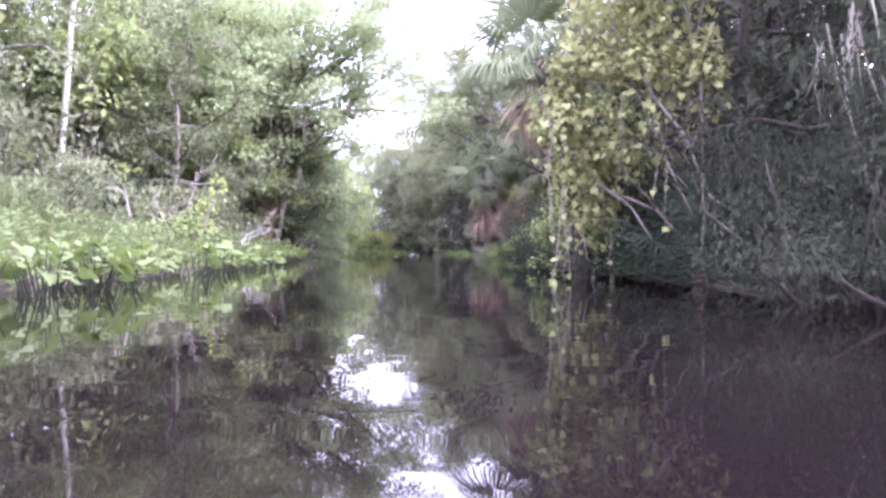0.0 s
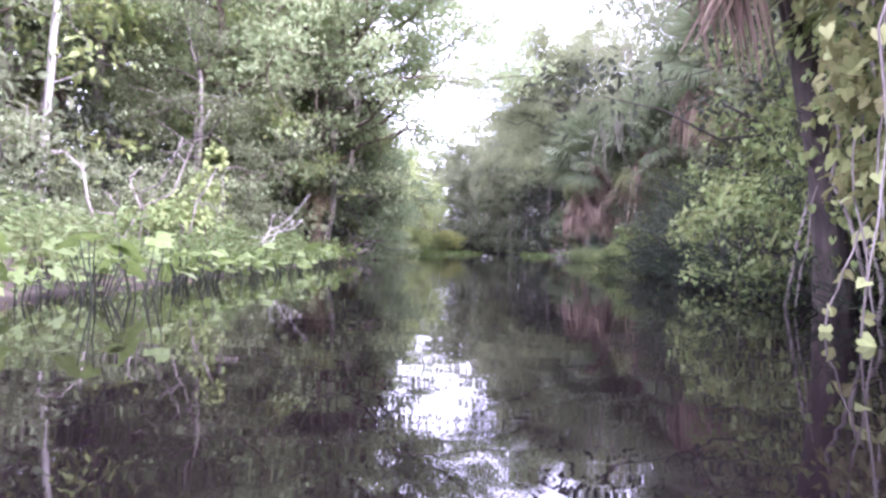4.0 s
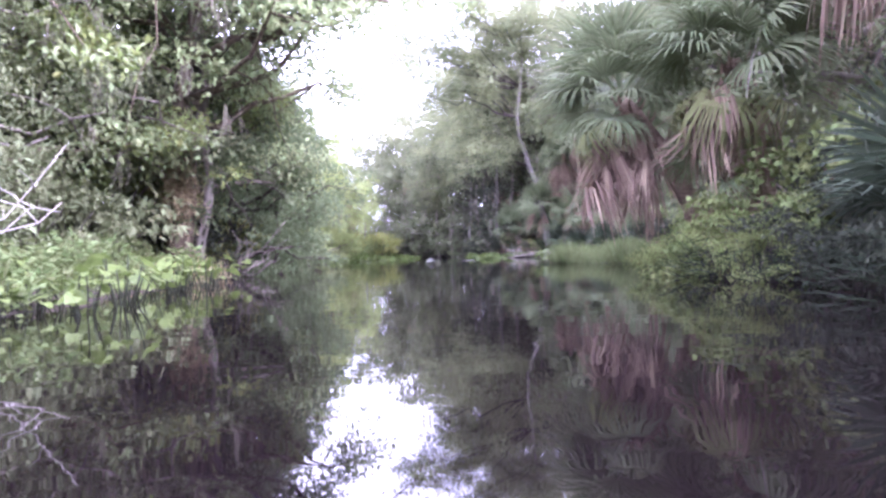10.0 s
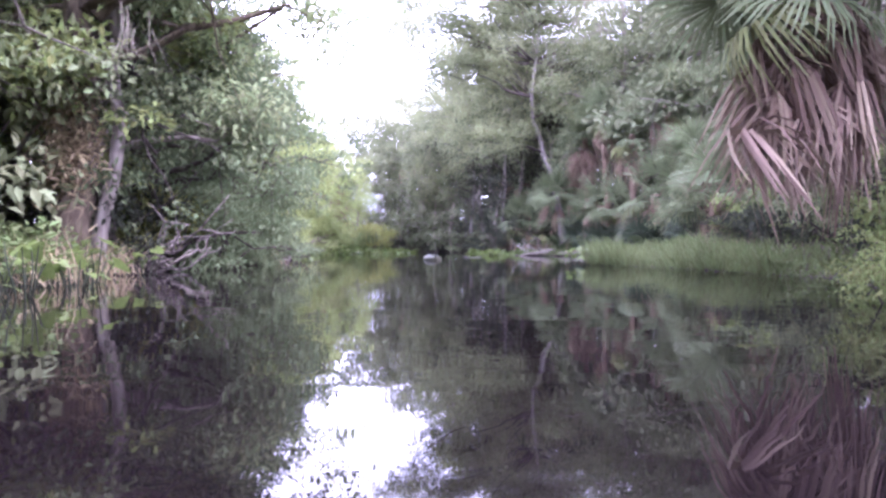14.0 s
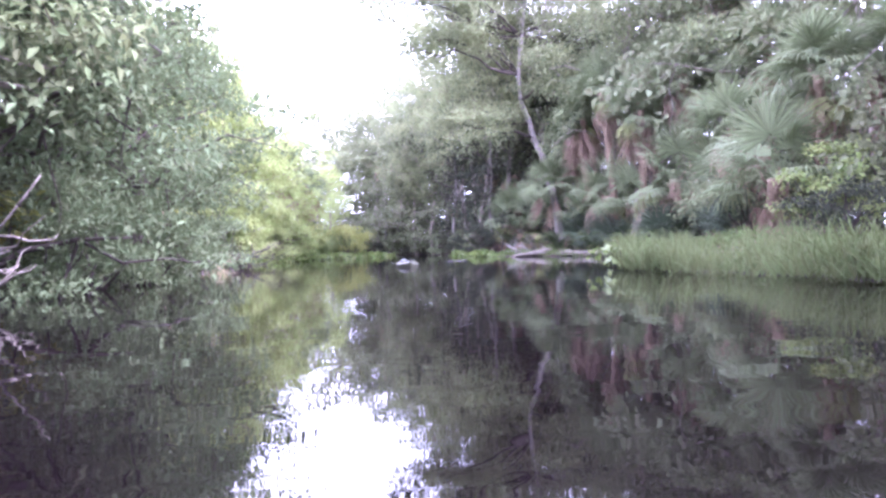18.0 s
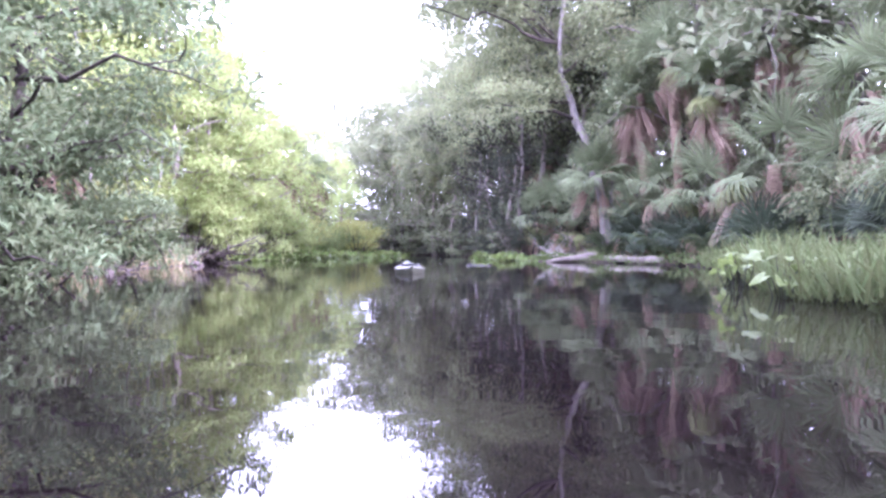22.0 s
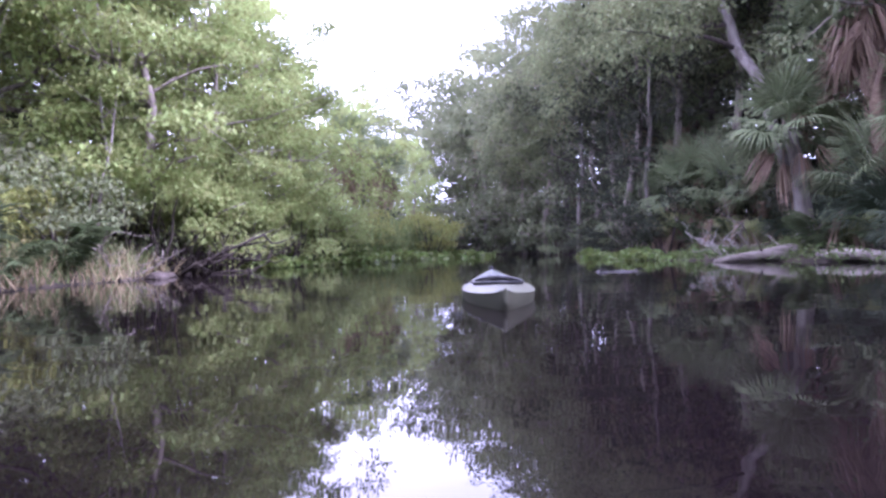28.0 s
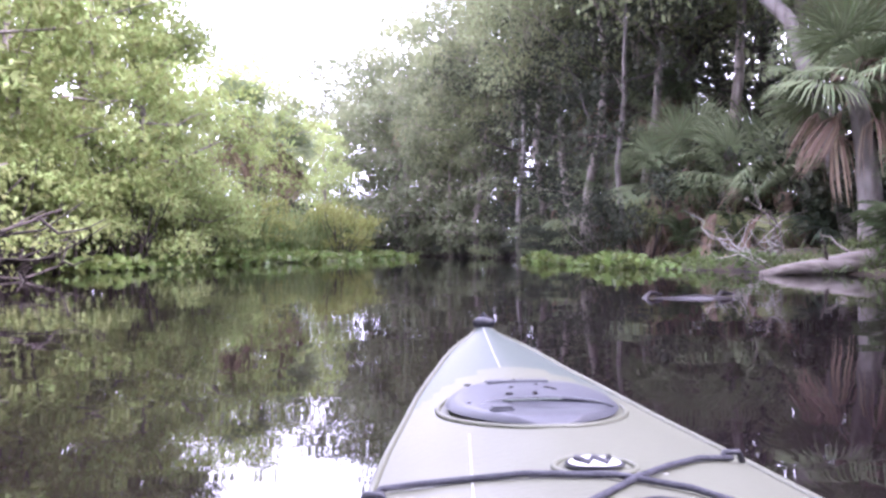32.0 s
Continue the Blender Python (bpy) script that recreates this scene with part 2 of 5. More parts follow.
# outline of a leaf: across, along, out of its plane; and its faces
DIAMOND = (((0, 0, 0), (-0.5, 0.42, 0.08), (0, 1, -0.14), (0.5, 0.42, 0.08)), ((0, 2, 1), (0, 3, 2)))
HEART = (((0, 0.1, 0), (-0.32, -0.14, 0.03), (-0.52, 0.2, 0.10), (-0.32, 0.66, 0.05), (0, 1, -0.12), (0.32, 0.66, 0.05), (0.52, 0.2, 0.10), (0.32, -0.14, 0.03)),
         ((0, 2, 1), (0, 3, 2), (0, 4, 3), (0, 5, 4), (0, 6, 5), (0, 7, 6)))
BLADE = (((-0.5, 0, 0), (0.5, 0, 0), (-0.42, 0.5, 0.0), (0.42, 0.5, 0.0), (-0.25, 0.8, -0.12), (0.25, 0.8, -0.12), (0, 1, -0.32)),
         ((0, 1, 3), (0, 3, 2), (2, 3, 5), (2, 5, 4), (4, 5, 6)))


def leaf_mesh(name, at, along, normal, length, width, mat, shape=DIAMOND):
    along = unit(along)
    across = unit(np.cross(along, normal))
    normal = np.cross(across, along)
    local, tris = np.array(shape[0]), np.array(shape[1])
    length, width = np.broadcast_to(length, len(at)), np.broadcast_to(width, len(at))
    v = (at[:, None, :] + across[:, None, :] * (local[None, :, 0, None] * width[:, None, None])
         + along[:, None, :] * (local[None, :, 1, None] * length[:, None, None])
         + normal[:, None, :] * (local[None, :, 2, None] * length[:, None, None]))
    f = tris[None] + (np.arange(len(at)) * len(local))[:, None, None]
    return raw_mesh(name, v.reshape(-1, 3), f.reshape(-1, 3), mat)


def clump_points(rng, centres, radii, count, core=0.35):
    """Points in clumps: more near the skin. Also their way out from the clump's middle."""
    centres, radii = np.asarray(centres, float), np.asarray(radii, float)
    if radii.ndim == 1:
        radii = radii[:, None] * np.array([1.0, 1.0, 0.6])
    weight = np.prod(radii, axis=1) ** 0.67
    pick = rng.choice(len(centres), count, p=weight / weight.sum())
    way = unit(rng.normal(size=(count, 3)))
    way[:, 2] = np.where(rng.random(count) < 0.7, np.abs(way[:, 2]), way[:, 2])
    reach = core + (1 - core) * rng.random(count) ** 0.6
    reach *= 1 + 0.18 * rng.normal(size=count)
    return centres[pick] + way * radii[pick] * reach[:, None], way


def foliage_mesh(name, rng, centres, radii, count, leaf, mat, shape=DIAMOND, aspect=0.5, droop=0.35, core=0.35, floor=0.03):
    at, out = clump_points(rng, centres, radii, count, core)
    at[:, 2] = np.maximum(at[:, 2], floor + 0.1 * rng.random(count))
    normal = unit(np.array([0, 0, 1.0]) + 0.6 * out + 0.45 * rng.normal(size=(count, 3)))
    along = unit(0.7 * out + 0.7 * rng.normal(size=(count, 3)) - np.array([0, 0, droop]))
    length = leaf * (0.65 + 0.7 * rng.random(count))
    return leaf_mesh(name, at, along, normal, length, length * aspect, mat, shape)


class Tubes:
    """Gathers tapered tubes along lines of points into one mesh."""

    def __init__(self):
        self.v, self.f, self.n = [], [], 0

    def add(self, pts, radii, sides=7, lumpy=0.0, rng=None):
        pts = np.asarray(pts, float)
        radii = np.broadcast_to(radii, len(pts))
        tang = unit(np.gradient(pts, axis=0))
        ref = np.where(np.abs(tang[:, 2:3]) > 0.9, np.array([[1.0, 0, 0]]), np.array([[0, 0, 1.0]]))
        a = unit(np.cross(tang, ref))
        for i in range(1, len(a)):
            w = a[i - 1] - tang[i] * np.dot(a[i - 1], tang[i])
            a[i] = w / max(np.linalg.norm(w), 1e-9)
        b = np.cross(tang, a)
        ang = np.linspace(0, 2 * np.pi, sides, endpoint=False)
        r = radii[:, None] * np.ones(sides)
        if lumpy and rng is not None:
            r = r * (1 + lumpy * rng.normal(size=r.shape))
        ring = pts[:, None] + (a[:, None] * np.cos(ang)[None, :, None] + b[:, None] * np.sin(ang)[None, :, None]) * r[:, :, None]
        self.v.append(ring.reshape(-1, 3))
        for i in range(len(pts) - 1):
            for j in range(sides):
                k = (j + 1) % sides
                self.f.append([self.n + i * sides + j, self.n + i * sides + k, self.n + (i + 1) * sides + k, self.n + (i + 1) * sides + j])
        self.n += len(pts) * sides
        for end, flip in ((0, True), (len(pts) - 1, False)):
            base = self.n - len(pts) * sides + end * sides
            for j in range(1, sides - 1, 2):
                quad = [base, base + j, base + j + 1, base + min(j + 2, sides - 1)]
                if quad[3] == quad[2]:
                    continue
                self.f.append(quad[::-1] if flip else quad)
        return self

    def mesh(self, name, mat):
        return raw_mesh(name, np.concatenate(self.v), self.f, mat, smooth=True)


def bend(rng, a, b, steps=6, sway=0.08):
    """A crooked line from a to b."""
    a, b = np.asarray(a, float), np.asarray(b, float)
    u = np.linspace(0, 1, steps)[:, None]
    size = np.linalg.norm(b - a) * sway
    off = np.cumsum(rng.normal(size=(steps, 3)), axis=0) * size / math.sqrt(steps)
    off -= u * off[-1]
    off -= off[0] * (1 - u)
    return a + (b - a) * u + off


def piece(name, mesh, parent, label=""):
    ob = new(name, mesh)
    ob.parent = parent
    return tagged(ob, label)


def thing(name, label, category, group="", kind="", at=(0, 0, 0)):
    ob = new(name)
    ob.empty_display_size = 0.2
    ob.location = at
    return tagged(ob, label, category, group, kind)


def put_copy(ob, x, y, z=0.0, turn=0.0, size=1.0, tip=0.0):
    made = copy_thing(ob, pose(x, y, z, tip, 0, turn))
    made.scale = (size, size, size)
    return made


def put_self(ob, x, y, z=0.0, turn=0.0, size=1.0, tip=0.0):
    ob.matrix_basis = pose(x, y, z, tip, 0, turn)
    ob.scale = (size, size, size)
    return ob


class Stock:
    """The first use places the thing itself, the later ones copies of it."""

    def __init__(self, ob):
        self.ob, self.used = ob, False

    def put(self, x, y, z=0.0, turn=0.0, size=1.0, tip=0.0):
        if self.used:
            return put_copy(self.ob, x, y, z, turn, size, tip)
        self.used = True
        return put_self(self.ob, x, y, z, turn, size, tip)


# ---- plan: the two waterlines, x at each y ----
LEFT = np.array([(-60, -6.5), (-10, -6), (0, -4.7), (6.6, -4.5), (10, -4.6), (15.5, -4.95), (20, -5.3), (30, -6.7), (34, -7.4), (38, -8.6), (44, -8.8), (50, -9.4), (57, -9.8),
                 (60, -10.3), (67, -11.2), (76, -9.2), (88, -4.8), (93, -5.5), (100, -9), (112, -15), (130, -26), (200, -70)], float)
RIGHT = np.array([(-60, 5.5), (0, 4.6), (6, 4.1), (9.5, 3.1), (15, 2.7), (25, 2.7), (29, 3.6), (34, 4.4), (38, 3.6), (41, 3.0), (46, 4.4), (51, 6.6), (57, 6.2), (62, 4.6), (66, 2.6), (72, 1.6),
                  (80, 1.2), (90, 0.2), (98, -2.5), (106, -7), (114, -13), (130, -22), (200, -64)], float)


def left_x(y):
    return np.interp(y, LEFT[:, 0], LEFT[:, 1])


def right_x(y):
    return np.interp(y, RIGHT[:, 0], RIGHT[:, 1])


def ground_z(x, y):
    inside = np.minimum(x - left_x(y), right_x(y) - x)
    rise = np.clip(-(inside + 0.7) * 0.24, -0.15, 0.45) + np.clip(-(inside + 3) * 0.03, 0, 0.9)
    return np.where(inside > 0, np.maximum(-0.9, -0.15 - 0.35 * inside), rise)


xs = np.concatenate([[-900, -300, -120, -70, -45], np.arange(-32, 24.1, 0.8), [35, 60, 120, 300, 900]])
ys = np.concatenate([[-900, -300, -100, -40], np.arange(-20, 136, 1.0), [150, 180, 240, 400, 900]])
gx, gy = np.meshgrid(xs, ys)
gz = ground_z(gx, gy)
gz = gz + np.where(gz > 0.02, 0.05 * np.sin(gx * 2.1 + gy) * np.cos(gy * 1.7 - gx), 0)
idx = np.arange(gx.size).reshape(gx.shape)
quads = np.stack([idx[:-1, :-1], idx[:-1, 1:], idx[1:, 1:], idx[1:, :-1]], -1).reshape(-1, 4)
ground = new("ground", raw_mesh("ground", np.stack([gx.ravel(), gy.ravel(), gz.ravel()], -1), quads, MUD, smooth=True))
tagged(ground, "dark muddy river bank littered with rotting leaves", "ground", kind="structure")
wx, wy = np.meshgrid(np.linspace(-80, 30, 12), np.linspace(-60, 200, 27))
idx = np.arange(wx.size).reshape(wx.shape)
quads = np.stack([idx[:-1, :-1], idx[:-1, 1:], idx[1:, 1:], idx[1:, :-1]], -1).reshape(-1, 4)
water = new("water", raw_mesh("water", np.stack([wx.ravel(), wy.ravel(), 0 * wx.ravel()], -1), quads, WATER, smooth=True))
tagged(water, "dark tannin-brown river water mirroring trees and white sky", "water", kind="structure")

# ---- trees ----


def broadleaf(seed, height, trunk_r, base, spread, count, leaf, leaf_mat, bark, label, lean=(0, 0), limbs=13, clump=1.0, aspect=0.5, moss=0, category="tree", low=0.0):
    """A tree: trunk with limbs, and a crown of leaf clumps round the limbs' outer halves. base: height of the lowest limb."""
    rng = np.random.default_rng(seed)
    root = thing("broadleaf_tree", label, category, "trees along the river")
    tubes = Tubes()
    top = np.array([lean[0], lean[1], height * 0.93])
    line = bend(rng, (0, 0, -0.3), top, 9, 0.06)
    line[:, 0] += lean[0] * (np.linspace(0, 1, 9) ** 2 - np.linspace(0, 1, 9))
    taper = trunk_r * np.linspace(1, 0.12, 9)
    taper[0] *= 1.5
    tubes.add(line, taper, 9, 0.05, rng)
    centres, radii = [], []
    for i in range(limbs):
        u = base / height + (0.95 - base / height) * (i + rng.random() * 0.6) / limbs
        start = np.array([np.interp(u, np.linspace(0, 1, 9), line[:, k]) for k in range(3)])
        turn = i * 2.4 + rng.random()
        size = spread * (0.55 + 0.45 * math.sin(math.pi * min(1, 0.25 + 0.75 * (u - base / height) / (1.001 - base / height)))) * (0.75 + 0.5 * rng.random())
        end = start + np.array([math.cos(turn) * size, math.sin(turn) * size, size * (0.05 + 0.5 * rng.random())])
        limb = bend(rng, start, end, 6, 0.14)
        thick = np.interp(u, np.linspace(0, 1, 9), taper) * 0.55
        tubes.add(limb, thick * np.linspace(1, 0.15, 6), 4)
        for s in (0.45, 0.7, 0.88, 1.0):
            at = limb[int(round(s * 5))]
            centres.append(at + rng.normal(size=3) * 0.3 * clump)
            radii.append(clump * (0.4 + 0.55 * rng.random()) * (0.8 + 0.2 * s))
            if rng.random() < 0.75:
                twig = at + np.array([*(rng.normal(size=2) * size * 0.28), -0.1 * size + rng.normal() * 0.25 * size])
                tubes.add(bend(rng, at, twig, 4, 0.1), thick * np.array([0.3, 0.22, 0.15, 0.08]), 3)
                centres.append(twig)
                radii.append(clump * (0.35 + 0.5 * rng.random()))
    centres.append(line[-1])
    radii.append(clump)
    centres = np.array(centres)
    centres[:, 2] = np.maximum(centres[:, 2], low)
    piece("trunk", tubes.mesh("trunk", bark), root)
    piece("crown", foliage_mesh("crown", rng, centres, radii, count, leaf, leaf_mat, aspect=aspect), root)
    if moss:
        pick = centres[rng.choice(len(centres), moss)]
        at = pick + rng.normal(size=pick.shape) * 0.5
        at = np.repeat(at, 15, axis=0) + rng.normal(size=(moss * 15, 3)) * np.array([0.13, 0.13, 0.12])
        fall = np.array([0, 0, -1.0]) + 0.12 * rng.normal(size=at.shape)
        piece("moss", leaf_mesh("moss", at, fall, rng.normal(size=at.shape), 0.4 + 0.6 * rng.random(len(at)), 0.018, MOSS, BLADE), root, "grey hanging moss")["kind"] = "stuff"
    return root


def shrub(seed, width, height, count, leaf, leaf_mat, label, shape=DIAMOND, aspect=0.5, clumps=14, bark=BARK_DARK, droop=0.35, name="shrub"):
    rng = np.random.default_rng(seed)
    root = thing(name, label, "shrub", "bushes along the river banks")
    tubes, centres, radii = Tubes(), [], []
    for i in range(clumps):
        turn, out = i * 2.4, width * 0.5 * math.sqrt((i + 0.5) / clumps)
        z = height * (0.12 + 0.78 * rng.random()) * (1.0 - 0.35 * (out / (width * 0.5)) ** 2)
        c = np.array([math.cos(turn) * out, math.sin(turn) * out, z])
        centres.append(c)
        radii.append(min(width, height) * (0.15 + 0.14 * rng.random()))
        tubes.add(bend(rng, (0.25 * c[0], 0.25 * c[1], -0.1), c, 5, 0.12), 0.03 * np.linspace(1, 0.25, 5) * (0.6 + height / 4), 4)
    piece("branchwork", tubes.mesh("branchwork", bark), root)["kind"] = "stuff"
    piece("foliage", foliage_mesh("foliage", rng, centres, radii, count, leaf, leaf_mat, shape, aspect, droop), root)
    return root


# ---- palms ----


def fan_mesh(name, seed, mat, size=1.0, fold=0.25, droop=0.5, segments=39, span=236):
    """A fan leaf: stalk along +y from the origin, blade of narrow folded segments with drooping tips."""
    rng = np.random.default_rng(seed)
    stalk = 0.75 * size
    v, f = [], []

    def strip(pts, half):
        base = len(v)
        for (p, side), h in zip(pts, half):
            v.extend((p - side * h, p + side * h))
        for i in range(len(pts) - 1):
            a = base + 2 * i
            f.append((a, a + 1, a + 3))
            f.append((a, a + 3, a + 2))

    arch = [(np.array([0, stalk * u, 0.10 * stalk * math.sin(u * 2.2)]), np.array([1.0, 0, 0])) for u in (0, 0.5, 1.0)]
    strip(arch, (0.022 * size, 0.016 * size, 0.012 * size))
    hub = arch[-1][0]
    for i in range(segments):
        a = radians(-span / 2 + span * i / (segments - 1)) + 0.03 * rng.normal()
        reach = size * (0.78 + 0.22 * math.cos(a * 0.8)) * (0.92 + 0.16 * rng.random())
        way = np.array([math.sin(a), math.cos(a), 0])
        side = np.array([math.cos(a), -math.sin(a), fold * (1 if i % 2 else -1)])
        tipdrop = droop * (0.7 + 0.6 * rng.random())
        pts = []
        for u in (0.05, 0.45, 0.75, 1.0):
            p = hub + way * reach * u * (1 - 0.18 * tipdrop * u) + np.array([0, 0, 0.16 * math.sin(u * 2.2) - tipdrop * max(0, u - 0.35) ** 2 * 1.2]) * reach
            p = p + np.array([0, 0, -0.16 * abs(math.sin(a)) * u * reach])
            pts.append((p, side))
        w = size * 0.0205
        strip(pts, (0.3 * w, w, 0.75 * w, 0.1 * w))
    return raw_mesh(name, np.array(v), np.array(f), mat)


def dead_mesh(name, seed, mat, size=1.0, strands=25):
    """A dead fan, collapsed: its segments hang straight down from the bent stalk."""
    rng = np.random.default_rng(seed)
    v, f = [], []
    hub = np.array([0, 0.42 * size, -0.25 * size])
    path = [np.zeros(3), np.array([0, 0.3 * size, 0.0]), hub]

    def strip(pts, half, side):
        base = len(v)
        for p, h in zip(pts, half):
            v.extend((p - side * h, p + side * h))
        for i in range(len(pts) - 1):
            a = base + 2 * i
            f.append((a, a + 1, a + 3))
            f.append((a, a + 3, a + 2))

    strip(path, (0.02 * size, 0.016 * size, 0.012 * size), np.array([1.0, 0, 0]))
    for i in range(strands):
        a = rng.random() * 2 * math.pi
        out = np.array([math.cos(a), math.sin(a), 0]) * (0.10 + 0.2 * rng.random()) * size
        reach = size * (0.6 + 0.5 * rng.random())
        pts = [hub, hub + out * 0.7 + np.array([0, 0, -0.2 * reach]), hub + out + np.array([0, 0, -0.6 * reach]), hub + out * (0.9 + 0.3 * rng.random()) + np.array([0, 0, -reach])]
        side = unit(np.array([-math.sin(a), math.cos(a), 0.2 * rng.normal()]))
        strip(pts, np.array([0.006, 0.014, 0.012, 0.003]) * size, side)
    return raw_mesh(name, np.array(v), np.array(f), mat)


FANS = [fan_mesh("palm_frond", 11 + i, PALM, 1.0, 0.25, (0.15, 0.3, 0.5)[i]) for i in range(3)]
FANS_LOW = [fan_mesh("palmetto_frond", 17 + i, PALM_SHADED, 1.0, 0.25, (0.15, 0.3, 0.5)[i]) for i in range(3)]
FANS_OLD = [fan_mesh("old_palm_frond", 21 + i, PALM_OLD, 1.0, 0.25, 1.3) for i in range(2)]
FANS_DEAD = [dead_mesh("dead_palm_frond", 31 + i, PALM_DEAD, 1.1) for i in range(3)]


def palm(seed, height, label, fronds=22, dead=12, old=3, size=1.15, lean=(0.0, 0.0), radius=0.17, boots=True, bark=None, flare=1.25):
    """A fan palm. Its fronds are parts, all on a few shared meshes."""
    rng = np.random.default_rng(seed)
    root = thing("fan_palm", label, "palm tree", "fan palms")
    crown = np.array([lean[0], lean[1], height])
    tubes = Tubes()
    u = np.linspace(0, 1, 12)[:, None]
    line = np.array([0, 0, -0.2]) + (crown + np.array([0, 0, 0.2])) * u + np.array([[lean[0], lean[1], 0]]) * (u ** 2 - u) * 0.8
    tubes.add(line, radius * np.linspace(1.15, 0.95, 12) * (1 + (flare - 1) * np.linspace(1, 0, 12) ** 4), 10, 0.07, rng)
    if boots and height > 1.0:
        for i in range(int(height * 9)):
            s = rng.random() ** 0.6
            p = np.array([np.interp(s, u[:, 0], line[:, k]) for k in range(3)])
            a = rng.random() * 6.28
            out = np.array([math.cos(a), math.sin(a), 0.0])
            tubes.add([p + out * radius * 0.8, p + out * (radius + 0.10) + np.array([0, 0, 0.16]), p + out * (radius + 0.13) + np.array([0, 0, 0.30])], (0.035, 0.025, 0.012), 4)
    piece("trunk", tubes.mesh("trunk", bark or BARK_PALM), root)

    def set_frond(mesh, elev, turn, scale, lift, label=""):
        ob = new(mesh.name.split(".")[0], mesh)
        ob.parent = root
        ob.matrix_basis = Matrix.Translation(crown + np.array([0, 0, lift])) @ pose(0, 0, 0, 0, 0, turn) @ pose(0, 0, 0, elev, 0, 0) @ pose(0, 0, 0, 0, rng.normal() * 20, 0)
        ob.scale = (scale, scale, scale)
        tagged(ob, label)

    for i in range(fronds):
        k = i / fronds
        set_frond(FANS[0 if k > 0.7 else (1 if k > 0.35 else 2)], -20 + 94 * k + rng.normal() * 9, i * 137.5 + rng.normal() * 12, size * (0.9 + 0.25 * rng.random()), -0.1 + 0.25 * k)
    for i in range(old):
        set_frond(FANS_OLD[i % 2], -45 + rng.normal() * 8, rng.random() * 360, size * (0.8 + 0.3 * rng.random()), -0.2, "yellowing frond bent downwards")
    for i in range(dead):
        set_frond(FANS_DEAD[i % 3], -12 + rng.normal() * 14, i * 137.5, size * (0.85 + 0.5 * rng.random()), -0.15 - (1.15 if dead >= 20 else 0.45) * rng.random(), "dead brown frond hanging down")
    return root


def palmetto(seed, label, fronds=13, size=0.9):
    rng = np.random.default_rng(seed)
    root = thing("palmetto", label, "palm shrub", "low palmettos on the bank")
    tubes = Tubes()
    tubes.add([(0, 0, -0.15), (0.05, 0, 0.15), (0.08, 0.03, 0.4)], (0.12, 0.11, 0.07), 7, 0.1, rng)
    piece("stem", tubes.mesh("stem", BARK_PALM), root)
    for i in range(fronds):
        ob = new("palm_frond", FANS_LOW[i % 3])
        ob.parent = root
        ob.matrix_basis = Matrix.Translation((0.06, 0.02, 0.3)) @ pose(0, 0, 0, 0, 0, i * 137.5 + rng.normal() * 10) @ pose(0, 0, 0, 12 + 58 * (i / fronds) + rng.normal() * 6, rng.normal() * 15, 0)
        ob.scale = (size * (0.85 + 0.3 * rng.random()),) * 3
    return root


TREE_LIGHT = [Stock(broadleaf(101 + i, 11.5, 0.15, 0.9, 3.0, 18000, 0.165, LEAF_LIGHT, BARK_GREY, "tall tree with airy light green leaves and grey bark", limbs=22, clump=0.95, low=0.7, lean=(0.8, 0.2))) for i in range(2)]
TREE_MID = [Stock(broadleaf(111 + i, 12.5, 0.22, 1.6, 3.4, 9500, 0.16, LEAF_MID, BARK_GREY, "broadleaf swamp tree with dense mid-green crown", limbs=16, clump=1.1, lean=(-0.6, 0.4), moss=10)) for i in range(3)]
TREE_DARK = [Stock(broadleaf(121 + i, 11.0, 0.24, 1.0, 3.3, 8200, 0.165, LEAF_DARK_SHADED, BARK_DARK, "evergreen tree with low dense branches, dark green deepened as shade", limbs=17, clump=1.1, lean=(0.5, -0.3), moss=8)) for i in range(3)]
TREE_GREY = [Stock(broadleaf(131 + i, 9.5, 0.2, 0.5, 3.3, 14500, 0.165, LEAF_GREY, BARK_DARK, "grey-green willowy tree drooping to the water", limbs=20, clump=1.0, aspect=0.45, low=0.5)) for i in range(2)]
TREE_TALL = [Stock(broadleaf(141 + i, 18.0, 0.22, 7.0, 3.4, 5600, 0.19, LEAF_MID, BARK_PALE, "tall slender tree with pale trunk and thin crown", limbs=13, clump=1.1, lean=(0.5, 0.5), moss=12)) for i in range(2)]
TREE_HIGH = [Stock(broadleaf(146 + i, 20.5, 0.17, 7.0, 4.6, 13500, 0.2, LEAF_CROWN, BARK_GREY, "very tall tree spreading its crown over the river", limbs=17, clump=1.5, lean=(-1.5, -0.5), moss=8)) for i in range(2)]
TREE_BIG = [Stock(broadleaf(148 + i, 17.0, 0.24, 3.0, 4.8, 17000, 0.18, LEAF_BIG, BARK_BROWN, "tall spreading swamp tree with mossy limbs", limbs=20, clump=1.5, lean=(1.2, -0.5), moss=14)) for i in range(2)]
TREE_FAR = [Stock(broadleaf(151 + i, 12.5, 0.2, 0.8, 3.6, 4600, 0.285, LEAF_FAR, BARK_GREY, "dense green tree of the far river bend", limbs=17, clump=1.25)) for i in range(3)]
TREE_FAR_LIGHT = [Stock(broadleaf(161 + i, 11.0, 0.18, 0.8, 3.2, 4200, 0.26, LEAF_LIGHT, BARK_GREY, "light green tree of the far river bend", limbs=16, clump=1.15)) for i in range(2)]
BUSH_DARK = [Stock(shrub(201 + i, 2.8, 2.2, 2100, 0.135, LEAF_DARK_SHADED, "leafy bush hanging over the water's edge, dark green deepened as shade", clumps=15)) for i in range(3)]
